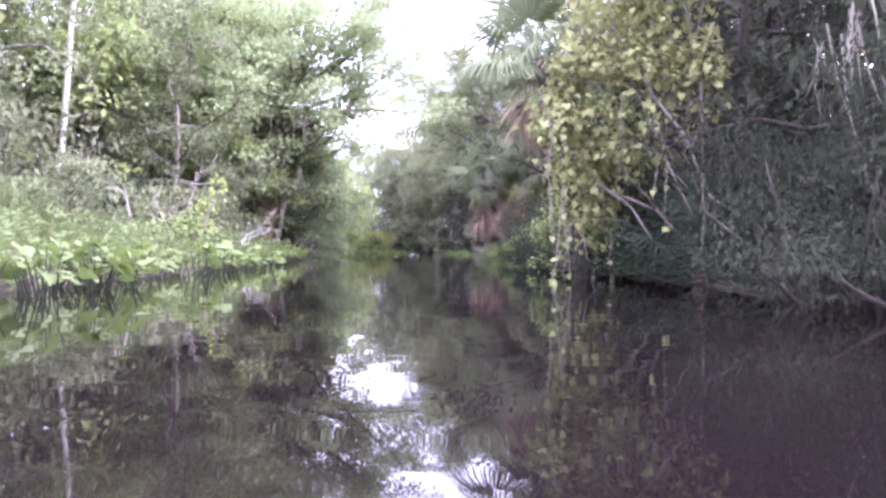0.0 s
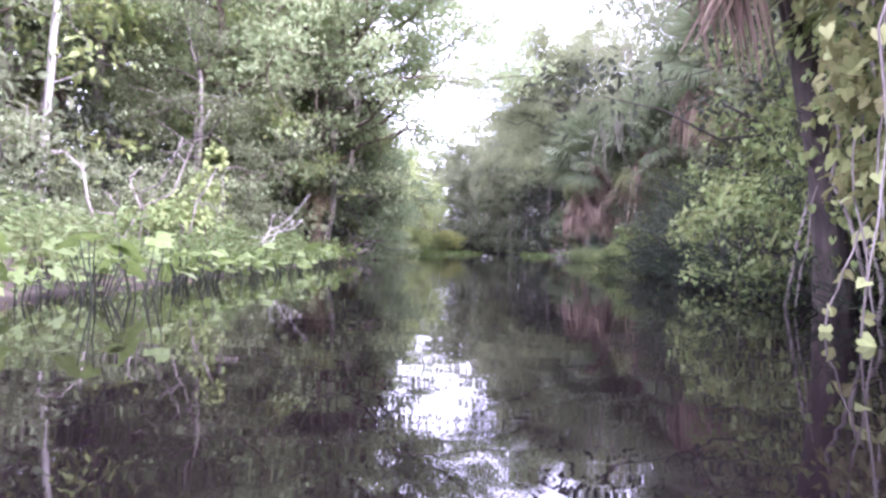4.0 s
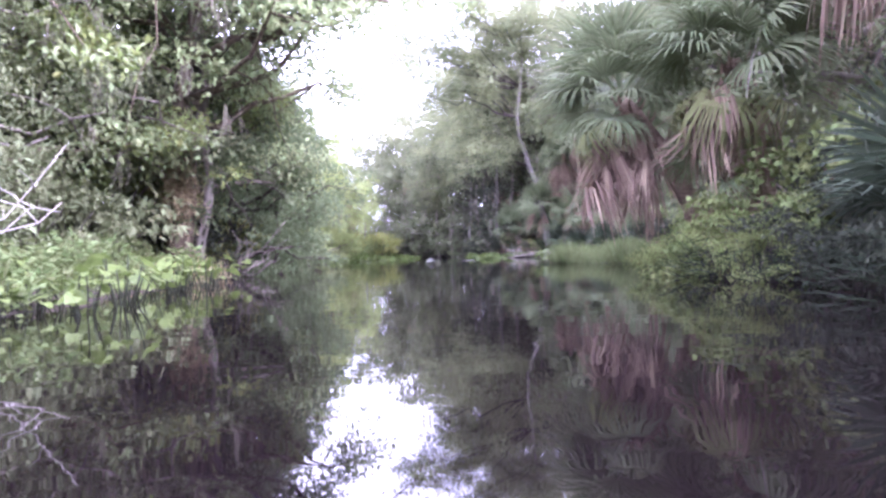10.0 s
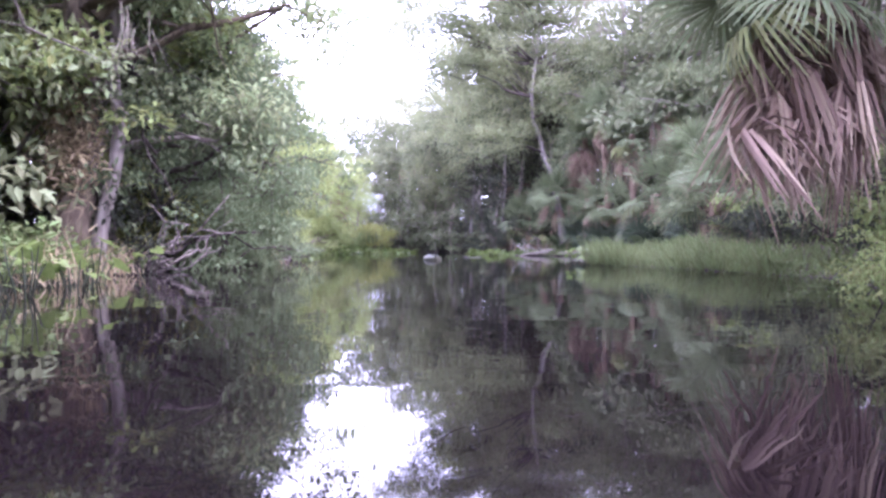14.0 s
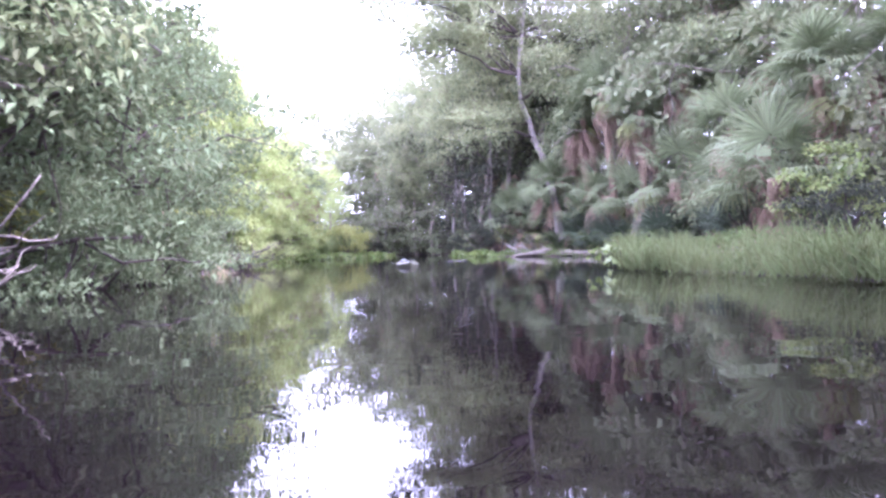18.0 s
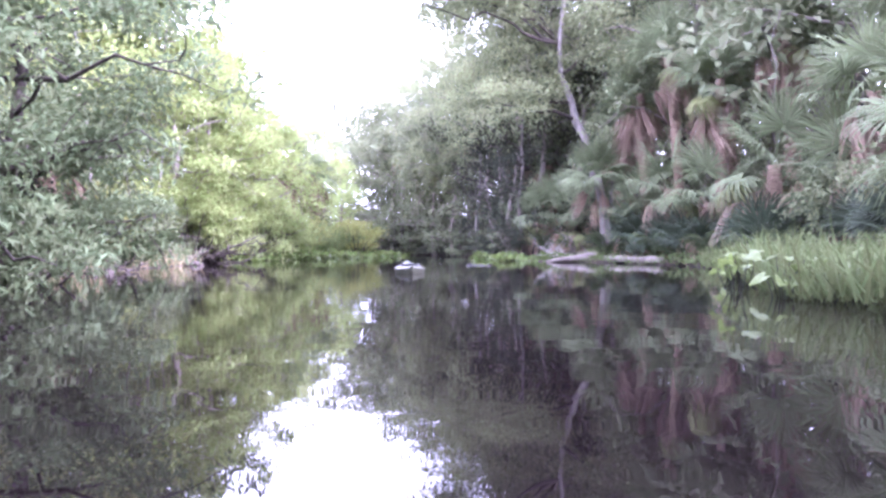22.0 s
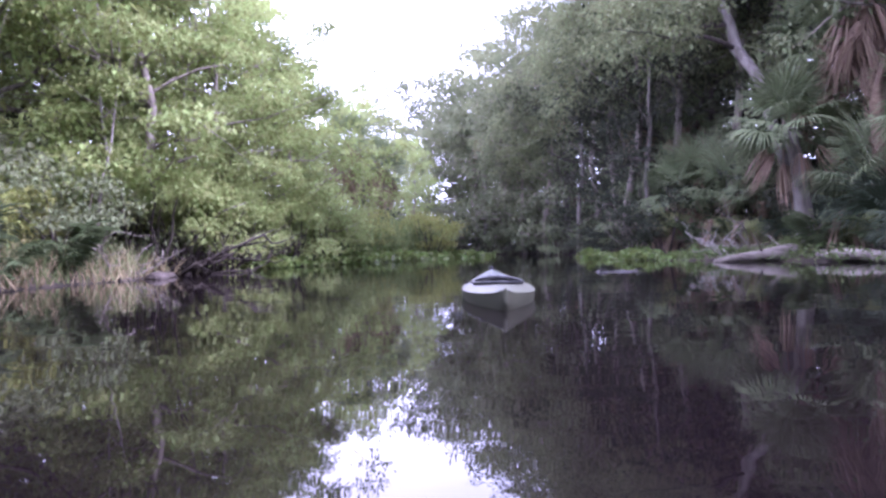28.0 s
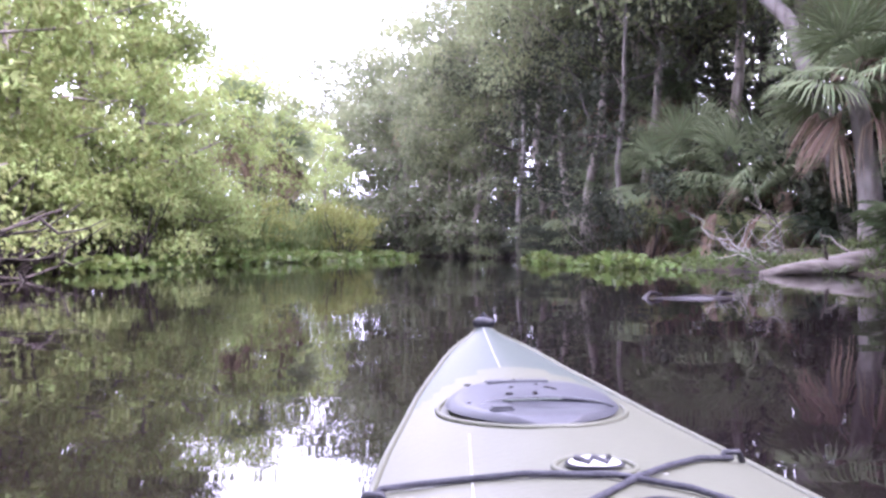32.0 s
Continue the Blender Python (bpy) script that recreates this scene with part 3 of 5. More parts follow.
BUSH_SHADE = [Stock(shrub(251 + i, 2.9, 2.6, 5600, 0.07, LEAF_DARK_SHADED, "fine-leaved bush drooping into the shaded water, dark green deepened as shade", aspect=0.32, clumps=17, droop=1.3)) for i in range(2)]
BUSH_MID = [Stock(shrub(211 + i, 2.8, 2.4, 2100, 0.135, LEAF_MID, "dense green bush at the water's edge", clumps=15)) for i in range(3)]
BUSH_GREY = [Stock(shrub(216 + i, 3.0, 2.4, 3200, 0.13, LEAF_GREY, "grey-green bush drooping into the water", aspect=0.35, clumps=15)) for i in range(2)]
BUSH_LIGHT = [Stock(shrub(226 + i, 3.4, 3.2, 4600, 0.125, LEAF_LIGHT, "bright green bush leaning over the water", clumps=18)) for i in range(2)]
BUSH_YELLOW = [Stock(shrub(221 + i, 2.4, 2.4, 2300, 0.13, LEAF_YELLOW, "yellow-green bush on the river bank", clumps=14)) for i in range(2)]
BUSH_VINE = [Stock(shrub(231 + i, 2.4, 2.2, 2200, 0.08, LEAF_VINE, "bush overgrown with broad yellowish vine leaves", HEART, 0.95, 13, droop=0.9, name="vine_bush")) for i in range(2)]
THICKET = [Stock(shrub(241 + i, 5.2, 4.2, 2100, 0.23, (LEAF_FAR, LEAF_DARK_SHADED, LEAF_MID)[i], "tall shady thicket under the trees", clumps=20, name="thicket")) for i in range(3)]
PALMS = [Stock(palm(301 + i, 5.4 + 0.8 * i, "fan palm with green crown above a skirt of dead fronds", dead=20, lean=((-0.3, 0.2), (0.4, -0.2), (0.0, 0.3))[i])) for i in range(3)]
PALMETTOS = [Stock(palmetto(311 + i, "low palmetto with green fan leaves")) for i in range(2)]

TURNS = random.Random(5)


def any_turn():
    return TURNS.uniform(0, 360)


def row(stocks, places, low=0.85, high=1.2):
    """Sets out things of one stock by turns; a third number is the base's height."""
    for i, (x, y, *more) in enumerate(places):
        stocks[i % len(stocks)].put(x, y, float(ground_z(x, y)) - 0.03 if not more else more[0], any_turn(), TURNS.uniform(low, high))


# left bank, from the lily bed to the far bend
row(TREE_MID, [(-9.2, 36.4), (-16, 19.5), (-14.5, 28), (-14, 13), (-15.5, 47)])
row(TREE_MID, [(-11.0, 27), (-14.5, 36), (-11.2, 41.0), (-13, 8)], 0.75, 0.95)
row(TREE_LIGHT, [(-14.8, 60.5), (-13.4, 63), (-12.6, 66.5), (-12.0, 71.5), (-12.9, 61.2), (-13.0, 69.0)], 0.95, 1.1)
row(TREE_FAR_LIGHT, [(-15.5, 25.0), (-16.5, 15), (-15, 52), (-16, 31), (-18.5, 26.5), (-19, 22), (-17.5, 36), (-20, 15), (-21, 40)], 1.0, 1.25)
row(TREE_GREY, [(-8.7, 37.2), (-9.2, 41.5), (-8.9, 44.2), (-9.4, 38.0), (-9.8, 46.6)], 0.85, 0.98)
row(TREE_LIGHT, [(-11.8, 36.6), (-12.4, 33.0)], 1.15, 1.3)
row(TREE_BIG, [(-11.4, 30.0), (-13.6, 40.0), (-17.0, 28.0), (-12.8, 46.0), (-12.4, 34.6), (-18.0, 21.0)], 0.9, 1.08)
row(TREE_BIG, [(-13.2, 32.0), (-11.9, 37.6)], 0.86, 0.96)
row(TREE_TALL, [(-20, 40), (-21, 52), (-22, 62), (-21, 12), (-22, 24)])
row(TREE_FAR_LIGHT, [(-19, 44), (-18.5, 55), (-20, 33), (-20, 19), (-18, 3), (-17, 78), (-18.5, 68), (-17, 60.5)], 1.0, 1.3)
row(THICKET, [(-12.5, 18), (-13, 25), (-11.5, 33.5), (-15, 30), (-16, 20), (-17, 13), (-13, 36.5), (-13, 43), (-14, 50), (-15, 56), (-16.5, 62), (-17, 68), (-16, 38), (-15, 6), (-20, 35),
              (-18.5, 75), (-20, 25), (-19, 50)])
row(BUSH_MID, [(-9.8, 21), (-10.5, 24), (-9.4, 25.5), (-10, 29), (-9.6, 16.5), (-11.5, 12), (-11.8, 57.5), (-12.5, 61), (-13, 65.5), (-12.8, 70.5), (-10.6, 32)])
row(BUSH_DARK, [(-9.0, 36.3), (-9.6, 39.8), (-10.2, 46.5), (-11.4, 49.5), (-12, 27.5)])
row(BUSH_GREY, [(-8.2, 40.2), (-8.0, 42.4), (-8.2, 44.6), (-7.9, 38.6)], 0.9, 1.15)
row(BUSH_LIGHT, [(-11.6, 60.4), (-11.4, 62.0), (-11.6, 64.2), (-11.9, 67.0), (-11.2, 69.6), (-10.8, 72.4), (-11.8, 75.0), (-13.4, 60), (-13.6, 65), (-13.2, 70)], 0.85, 1.25)
row(TREE_FAR_LIGHT, [(-15.5, 59.5), (-16, 64.5), (-15.2, 69.5), (-15, 74.5)], 1.0, 1.2)
row(BUSH_YELLOW, [(-13.6, 58.8), (-13.0, 56.6), (-12.2, 54.4), (-9.0, 37.7), (-7.6, 84.5), (-9.5, 86), (-8.2, 89), (-11, 80), (-8.4, 93), (-10.5, 95.5), (-11.2, 99.5), (-12.6, 91)], 0.9, 1.4)
row(THICKET, [(-13.5, 95), (-14, 101), (-16, 106.5), (-18, 112.5), (-13.5, 88.5)], 0.8, 1.0)
# right bank
row(TREE_DARK, [(7.2, 7.2), (6.5, 13.3), (6.7, 18.0), (7.0, 22.4), (9.0, 11), (9.2, 20), (9.2, 28.5), (10.2, 33.5), (9.4, 2.5)])
row(TREE_MID, [(6.4, 31.4), (6.2, 26.4), (7.4, 35.2), (6.8, 22.0), (5.9, 17.2)], 0.95, 1.1)
row(TREE_HIGH, [(14.4, 46.0), (15.2, 52.0), (15.8, 57.4)], 0.9, 1.0)
row(TREE_DARK, [(6.9, 8.4), (6.6, 4.2), (5.6, 12.2)], 0.72, 0.85)
row(TREE_MID, [(9, 16), (12, 25), (10.5, 38.5), (13, 42), (14, 50), (14.5, 55), (10.0, 68.5), (10.5, 62.5)], 1.05, 1.3)
row(TREE_HIGH, [(3.8, 72.5), (7.8, 69.6), (3.2, 80.5), (6.6, 77), (2.6, 90.5), (9.4, 61.8), (2.6, 75.2), (2.4, 83.0), (5.6, 70.6)], 0.98, 1.14)
# Shaded side of the river: the darkened leaf colour stands in for shade.
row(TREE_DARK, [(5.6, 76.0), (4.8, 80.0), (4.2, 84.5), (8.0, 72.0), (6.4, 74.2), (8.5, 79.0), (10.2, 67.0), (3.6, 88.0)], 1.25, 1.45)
row(TREE_FAR, [ (1.4, 94.5), (-1.0, 100.5), (-4.5, 106.5), (-9, 113.5), (6, 90), (4.2, 96.5), (1.5, 103), (-3, 112), (-11, 121), (-16, 118),
              (-8, 128), (-20, 126), (7, 86), (14, 66), (18, 52), (18, 40), (16, 15)], 1.3, 1.6)
row(TREE_FAR, [(-6.2, 109.5), (-4.0, 111.0), (0.5, 97), (-3.5, 104), (15.5, 62), (14.5, 53)], 1.35, 1.65)
row(TREE_HIGH, [(-2.0, 97.2), (-6.6, 106.8), (-9.4, 111.4), (-12.8, 117.2), (-0.4, 93.4)], 0.82, 0.95)
row(TREE_TALL, [(11.2, 60.4), (12.8, 58.2), (16, 45), (12, 70), (9.5, 84), (7, 94), (2, 107), (-6, 116), (13, 20), (15, 32)])
row(TREE_FAR_LIGHT, [(-13.6, 83.5), (-12.8, 89.0), (-14.8, 96.5), (-15.6, 81.0), (-11, 99), (-12.5, 105), (-16, 111), (-20, 116), (-16, 92), (-14.5, 86), (-14, 79), (-25, 120)], 0.8, 1.05)
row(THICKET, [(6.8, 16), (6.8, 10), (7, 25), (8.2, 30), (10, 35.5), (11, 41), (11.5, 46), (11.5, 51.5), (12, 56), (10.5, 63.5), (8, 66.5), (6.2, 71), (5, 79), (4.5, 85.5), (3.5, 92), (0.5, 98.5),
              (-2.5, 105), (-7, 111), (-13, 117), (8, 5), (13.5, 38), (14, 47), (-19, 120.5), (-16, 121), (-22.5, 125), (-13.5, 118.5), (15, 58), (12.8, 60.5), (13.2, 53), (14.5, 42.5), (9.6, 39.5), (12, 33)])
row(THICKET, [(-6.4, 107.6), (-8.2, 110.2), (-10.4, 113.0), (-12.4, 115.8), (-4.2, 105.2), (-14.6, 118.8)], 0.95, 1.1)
# Undergrowth whose shade is in its darkened leaf colour.
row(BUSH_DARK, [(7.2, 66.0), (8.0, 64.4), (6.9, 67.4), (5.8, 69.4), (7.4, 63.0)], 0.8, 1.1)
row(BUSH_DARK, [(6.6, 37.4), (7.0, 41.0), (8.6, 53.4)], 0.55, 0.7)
row(BUSH_DARK, [(3.3, 22.9), (3.6, 24.4), (4.2, 26), (3.4, 21.4)], 0.5, 0.65)
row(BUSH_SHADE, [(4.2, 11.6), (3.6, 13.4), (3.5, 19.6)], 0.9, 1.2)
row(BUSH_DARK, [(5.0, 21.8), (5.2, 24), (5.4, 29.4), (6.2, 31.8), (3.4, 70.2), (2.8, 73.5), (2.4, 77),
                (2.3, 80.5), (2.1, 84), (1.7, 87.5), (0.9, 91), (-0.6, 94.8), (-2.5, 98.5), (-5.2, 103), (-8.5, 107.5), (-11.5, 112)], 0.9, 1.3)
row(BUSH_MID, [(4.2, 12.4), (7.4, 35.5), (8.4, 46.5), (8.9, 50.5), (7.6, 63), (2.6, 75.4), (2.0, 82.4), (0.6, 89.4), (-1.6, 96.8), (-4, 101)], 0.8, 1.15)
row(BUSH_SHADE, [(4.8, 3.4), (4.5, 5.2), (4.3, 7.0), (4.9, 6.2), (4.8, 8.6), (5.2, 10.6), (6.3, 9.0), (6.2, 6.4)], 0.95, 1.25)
row(THICKET, [(8.6, 8.2), (8.4, 12.6)], 1.0, 1.1)
row(BUSH_VINE, [(8.6, 43.3, 0.9), (3.2, 16.4), (3.4, 14.0), (6.4, 33.2), (3.9, 18.4)], 0.85, 1.1)
row(BUSH_VINE, [(3.1, 26.7), (3.5, 25.3), (4.6, 27.6), (4.0, 28.9)], 0.62, 0.8)
row(BUSH_LIGHT, [(2.75, 27.5), (3.1, 26.0), (3.0, 24.6)], 0.32, 0.42)

# ---- the tall old tree that leans over the river from the left bank ----
old_tree = broadleaf(171, 14.5, 0.36, 4.6, 6.2, 38000, 0.18, LEAF_BIG, BARK_BROWN, "big leaning tree with light green crown and mossy brown trunk", lean=(4.4, -1.0), limbs=28, clump=1.5)
put_self(old_tree, -9.1, 34.6, 0.15)
rng = np.random.default_rng(61)
at = np.array([-0.05, 0, 0]) + np.column_stack([rng.normal(size=1300) * 0.28 + 0.25, rng.normal(size=1300) * 0.25, 2.6 + 0.75 * rng.normal(size=1300)])
piece("fern_clump", leaf_mesh("fern_clump", at, rng.normal(size=at.shape) + np.array([0, 0, -0.5]), rng.normal(size=at.shape), 0.25, 0.03, REED_DRY, BLADE), old_tree,
      "shaggy brown ferns on the trunk")["kind"] = "stuff"
over, tips, wide = Tubes(), [], []
for (z, x), end in (((4.8, 0.8), (4.4, -0.6, 6.9)), ((6.0, 1.3), (6.3, -1.4, 8.4)), ((7.4, 2.0), (7.2, 0.2, 10.2)), ((9.0, 2.8), (7.0, -1.2, 12.0)), ((8.2, 2.4), (5.2, -2.6, 10.0)), ((10.4, 3.4), (6.2, 1.4, 13.4))):
    limb = bend(rng, (x, -0.2, z), end, 8, 0.09)
    over.add(limb, 0.13 * np.linspace(1, 0.2, 8), 6, 0.06, rng)
    for k in (3, 4, 5, 6, 7, 7):
        tips.append(limb[k] + rng.normal(size=3) * 0.5)
        wide.append(0.6 + 0.5 * rng.random())
piece("overhanging_limb", over.mesh("overhanging_limb", BARK_BROWN), old_tree, "mossy limbs reaching over the river")
piece("overhanging_crown", foliage_mesh("overhanging_crown", rng, tips, wide, 9500, 0.18, LEAF_BIG), old_tree)
side = Tubes()
side.add(bend(rng, (0.55, 0.2, -0.1), (1.1, 0.4, 6.5), 8, 0.04), 0.17 * np.linspace(1, 0.5, 8), 8, 0.05, rng)
piece("second_trunk", side.mesh("second_trunk", BARK_GREY), old_tree)

# bleached dead trunk behind the lily bed
rng = np.random.default_rng(62)
snag = thing("dead_tree", "slender bleached white dead tree trunk on the bank", "dead tree", at=(-13.2, 23.2, 0.3))
t = Tubes()
t.add(bend(rng, (0, 0, -0.2), (0.85, 0, 12.5), 14, 0.012), 0.12 * np.linspace(1.1, 0.45, 14), 8, 0.04, rng)
piece("trunk", t.mesh("trunk", DEADWOOD), snag)
for z, reach, turn in ((4.6, 0.7, 30), (6.3, 0.9, 200), (7.8, 0.6, 100), (9.4, 0.8, 300)):
    t = Tubes()
    a = radians(turn)
    t.add(bend(rng, (0.07 * z, 0, z), (0.07 * z + math.cos(a) * reach, math.sin(a) * reach, z + 0.4), 5, 0.12), 0.03 * np.linspace(1, 0.3, 5), 5)
    piece("branch_stub", t.mesh("branch_stub", DEADWOOD), snag)


def bare_branches(seed, at, reach, count, mat, label, rise=0.5, thick=0.03, heading=None, name="dead_branch"):
    """Leafless crooked branches that spring from one foot, with side twigs."""
    rng = np.random.default_rng(seed)
    root = thing(name, label, "dead branch", at=at)
    for i in range(count):
        t = Tubes()
        a = rng.random() * 6.28 if heading is None else radians(heading) + rng.normal() * 0.45
        size = reach * (0.6 + 0.5 * rng.random())
        end = np.array([math.cos(a) * size, math.sin(a) * size, size * rise * (0.5 + rng.random())])
        line = bend(rng, (0, 0, -0.1), end, 8, 0.16)
        t.add(line, thick * np.linspace(1, 0.25, 8), 6)
        for k in (3, 4, 5, 6):
            tip = line[k] + np.array([*(rng.normal(size=2) * 0.22 * size), abs(rng.normal()) * 0.2 * size])
            t.add(bend(rng, line[k], tip, 5, 0.2), thick * np.linspace(0.5, 0.12, 5), 4)
        piece("branch", t.mesh("branch", mat), root)
    return root


bare_branches(71, (-7.2, 22.2, 0.15), 2.0, 3, DEADWOOD, "bleached bare branches leaning out of the weeds", 0.8, 0.024, 20)
bare_branches(72, (-7.6, 17.6, 0.2), 2.0, 5, BARK_GREY, "bare grey stems standing in the weeds", 1.4, 0.03)
bare_branches(73, (-8.6, 36.6, 0.0), 2.6, 6, BARK_GREY, "arching grey branches low over the dark water", 0.5, 0.045, -20)
bare_branches(74, (-8.0, 35.4, -0.1), 1.0, 9, BARK_DARK, "dark tangle of roots at the water's edge", 0.5, 0.06, name="root_tangle")
bare_branches(75, (-9.5, 50.4, -0.05), 1.0, 7, BARK_DARK, "dark root tangle at the foot of the bank", 0.45, 0.05, name="root_tangle")
bare_branches(76, (-10.6, 57.5, 0.0), 1.5, 8, BARK_GREY, "heap of dry sticks on the river bank", 0.5, 0.025)
bare_branches(77, (-11.2, 61.0, 0.0), 2.6, 5, BARK_DARK, "dark fallen branches arching over the water", 0.3, 0.06, 10)
bare_branches(78, (-11.4, 64.0, 0.0), 1.6, 6, BARK_DARK, "dark branches at the water's edge under leaves", 0.35, 0.045, 0)
bare_branches(79, (4.4, 64.4, 0.1), 1.8, 5, DEADWOOD, "pale dead branches lying over the water plants", 0.45, 0.025, 200)
bare_branches(80, (5.0, 66.0, 0.2), 1.9, 4, BARK_GREY, "grey dead branches beside the log", 0.6, 0.03, 230)
bare_branches(81, (2.9, 73.0, 0.1), 2.2, 5, BARK_GREY, "bare stems leaning from the river bank", 1.0, 0.035, 180)
# These two take dark bark in place of the bank's deep shade.
bare_branches(82, (4.2, 9.6, 0.1), 1.9, 4, BARK_DARK, "bare stems hanging in the shade of the bank", 1.4, 0.016, 190)
bare_branches(83, (4.0, 12.8, 0.1), 2.2, 4, BARK_DARK, "bare stems in the shade of the bank, bark coloured dark for it", 1.5, 0.018, 180)
for i, (x, y, h, r) in enumerate(((-12.9, 57.0, 7.5, 0.055), (-12.2, 60.0, 7.0, 0.05), (-13.4, 66.0, 8.0, 0.06), (-11.9, 62.6, 7.5, 0.04), (-12.4, 64.6, 8.5, 0.045), (-11.8, 58.6, 6.5, 0.035), (-12.0, 68.0, 8.0, 0.045), (1.2, 84.5, 11.0, 0.13), (3.3, 72.3, 9.0, 0.10), (3.4, 86.5, 9.5, 0.12), (5.4, 80.5, 9.0, 0.11), (7.9, 72.0, 8.5, 0.11), (9.0, 63.0, 9, 0.1),
                                  (6.8, 67.5, 9.5, 0.1), (6.6, 14.5, 9, 0.13), (6.2, 20.2, 9, 0.12), (5.9, 9.9, 9, 0.11))):
    rng = np.random.default_rng(400 + i)
    pole = thing("slim_tree", "slim pale bare tree stem among the undergrowth", "tree", "slim bare stems", at=(x, y, float(ground_z(x, y))))
    t = Tubes()
    line = bend(rng, (0, 0, -0.2), (rng.normal() * 0.5, rng.normal() * 0.4, h), 10, 0.03)
    t.add(line, r * np.linspace(1.1, 0.4, 10), 7, 0.04, rng)
    piece("trunk", t.mesh("trunk", BARK_PALE if i % 4 != 2 else BARK_GREY), pole)
    for k in (5, 7, 8):
        t = Tubes()
        t.add(bend(rng, line[k], line[k] + np.array([rng.normal(), rng.normal(), 0.8]), 5, 0.12), r * np.linspace(0.4, 0.12, 5), 5)
        piece("branch", t.mesh("branch", BARK_GREY), pole)

# ---- right bank: the crooked pale tree, the log, and the palms ----
rng = np.random.default_rng(63)
crooked = thing("crooked_tree", "tall crooked pale tree with a bent trunk and thin crown", "tree", at=(6.3, 65.2, 0.25))
t = Tubes()
line = np.array([(0.4, 0.4, -0.3), (0.3, 0.45, 0.35), (0.1, 0.5, 1.4), (-0.15, 0.6, 2.6), (-0.45, 0.8, 4.0), (-0.7, 1.2, 5.5), (-1.05, 2.2, 6.7), (-1.15, 2.4, 7.6), (-1.65, 2.6, 9.0), (-1.7, 2.8, 10.6), (-1.4, 3.0, 13.0), (-1.1, 3.2, 15.5), (-0.8, 3.4, 18.0)])
t.add(line, np.array([0.30, 0.24, 0.19, 0.165, 0.16, 0.16, 0.17, 0.155, 0.14, 0.125, 0.11, 0.08, 0.04]), 10, 0.06, rng)
for a in range(7):
    w = np.array([math.cos(a * 0.9), math.sin(a * 0.9), 0])
    t.add([line[1] + w * 0.12, line[0] + w * 0.35 + np.array([0, 0, 0.3]), line[0] + w * 0.6], (0.12, 0.1, 0.04), 6)
piece("trunk", t.mesh("trunk", BARK_PALE), crooked)
centres, radii = [], []
for start, end in ((6, (-5.2, 1.4, 7.4)), (10, (-11.5, 2.0, 15.2)), (10, (-11.0, 4.0, 17.5)), (9, (-8.8, 1.5, 12.2)), (11, (-9.5, 3.0, 19.0)), (11, (-6.0, 2.0, 21.0)), (7, (-4.4, 3.6, 9.0)), (8, (1.6, 2.0, 11.0)), (9, (-6.8, 2.0, 13.0)), (9, (-9.6, 3.6, 14.0)), (10, (-10.2, 2.4, 15.8)), (10, (-9.2, 5.0, 17.6)), (11, (-8.0, 1.4, 19.2)), (11, (-5.0, 3.6, 20.2)), (10, (-8.4, 2.4, 15.0)), (10, (-7.6, 4.6, 17.0)), (11, (-6.4, 1.2, 18.6)), (11, (-3.4, 1.6, 19.5)), (9, (-5.6, 5.4, 14.6)), (10, (2.8, 2.5, 15.5)), (10, (-5.0, 1.0, 16.0)), (10, (4.2, 5.0, 14.5)), (11, (-4.2, 4.5, 18.0)), (11, (2.4, 3.0, 18.5)), (11, (-1.5, 1.0, 18.5)), (12, (-0.6, 4.4, 19.5))):
    t = Tubes()
    limb = bend(rng, line[start], end, 8, 0.1)
    t.add(limb, 0.09 * np.linspace(1, 0.2, 8), 6)
    for k in (3, 4, 5, 6, 7, 7):
        centres.append(limb[k] + rng.normal(size=3) * 0.55)
        radii.append(0.85 + 0.8 * rng.random())
    piece("limb", t.mesh("limb", BARK_DARK), crooked)
piece("crown", foliage_mesh("crown", rng, centres, radii, 50000, 0.185, LEAF_CROWN), crooked)

rng = np.random.default_rng(64)
log = thing("fallen_log", "pale weathered fallen log half in the water", "log", at=(3.25, 62.5, 0.0))
t = Tubes()
t.add(bend(rng, (-0.1, 0.0, 0.0), (3.3, 0.9, 0.42), 10, 0.02), np.linspace(0.07, 0.29, 10), 9, 0.06, rng)
piece("trunk", t.mesh("trunk", LOGWOOD), log)
for s, e in (((1.2, 0.3, 0.25), (0.8, -0.2, 0.75)), ((2.2, 0.5, 0.4), (2.6, -0.1, 0.95)), ((1.8, 0.42, 0.3), (1.5, 1.0, 0.7))):
    t = Tubes()
    t.add(bend(rng, s, e, 5, 0.1), 0.035 * np.linspace(1, 0.3, 5), 5)
    piece("branch_stub", t.mesh("branch_stub", LOGWOOD), log)
foot_log = thing("fallen_log", "dark rotting log along the foot of the bank", "log", at=(6.6, 58.0, 0.05))
t = Tubes()
t.add(bend(rng, (0, 0, 0.05), (-1.2, 3.6, 0.12), 9, 0.03), np.linspace(0.16, 0.11, 9), 8, 0.07, rng)
piece("trunk", t.mesh("trunk", BARK_GREY), foot_log)

put_self(palm(321, 3.3, "large fan palm leaning over the river above a brown skirt", fronds=30, dead=28, old=1, size=1.08, lean=(-1.6, 0.2), radius=0.16), 3.7, 28.3, 0.1)
put_self(palm(327, 1.9, "young fan palm filling the foot of the palm group", fronds=16, dead=8, old=0, size=0.8, lean=(-0.3, -0.2)), 4.0, 27.4, 0.05)
put_self(palm(322, 3.5, "fan palm with yellowing lower fronds over the water", fronds=26, dead=16, old=3, size=1.15, lean=(-0.8, -0.3), radius=0.16), 4.3, 27.0, 0.1)
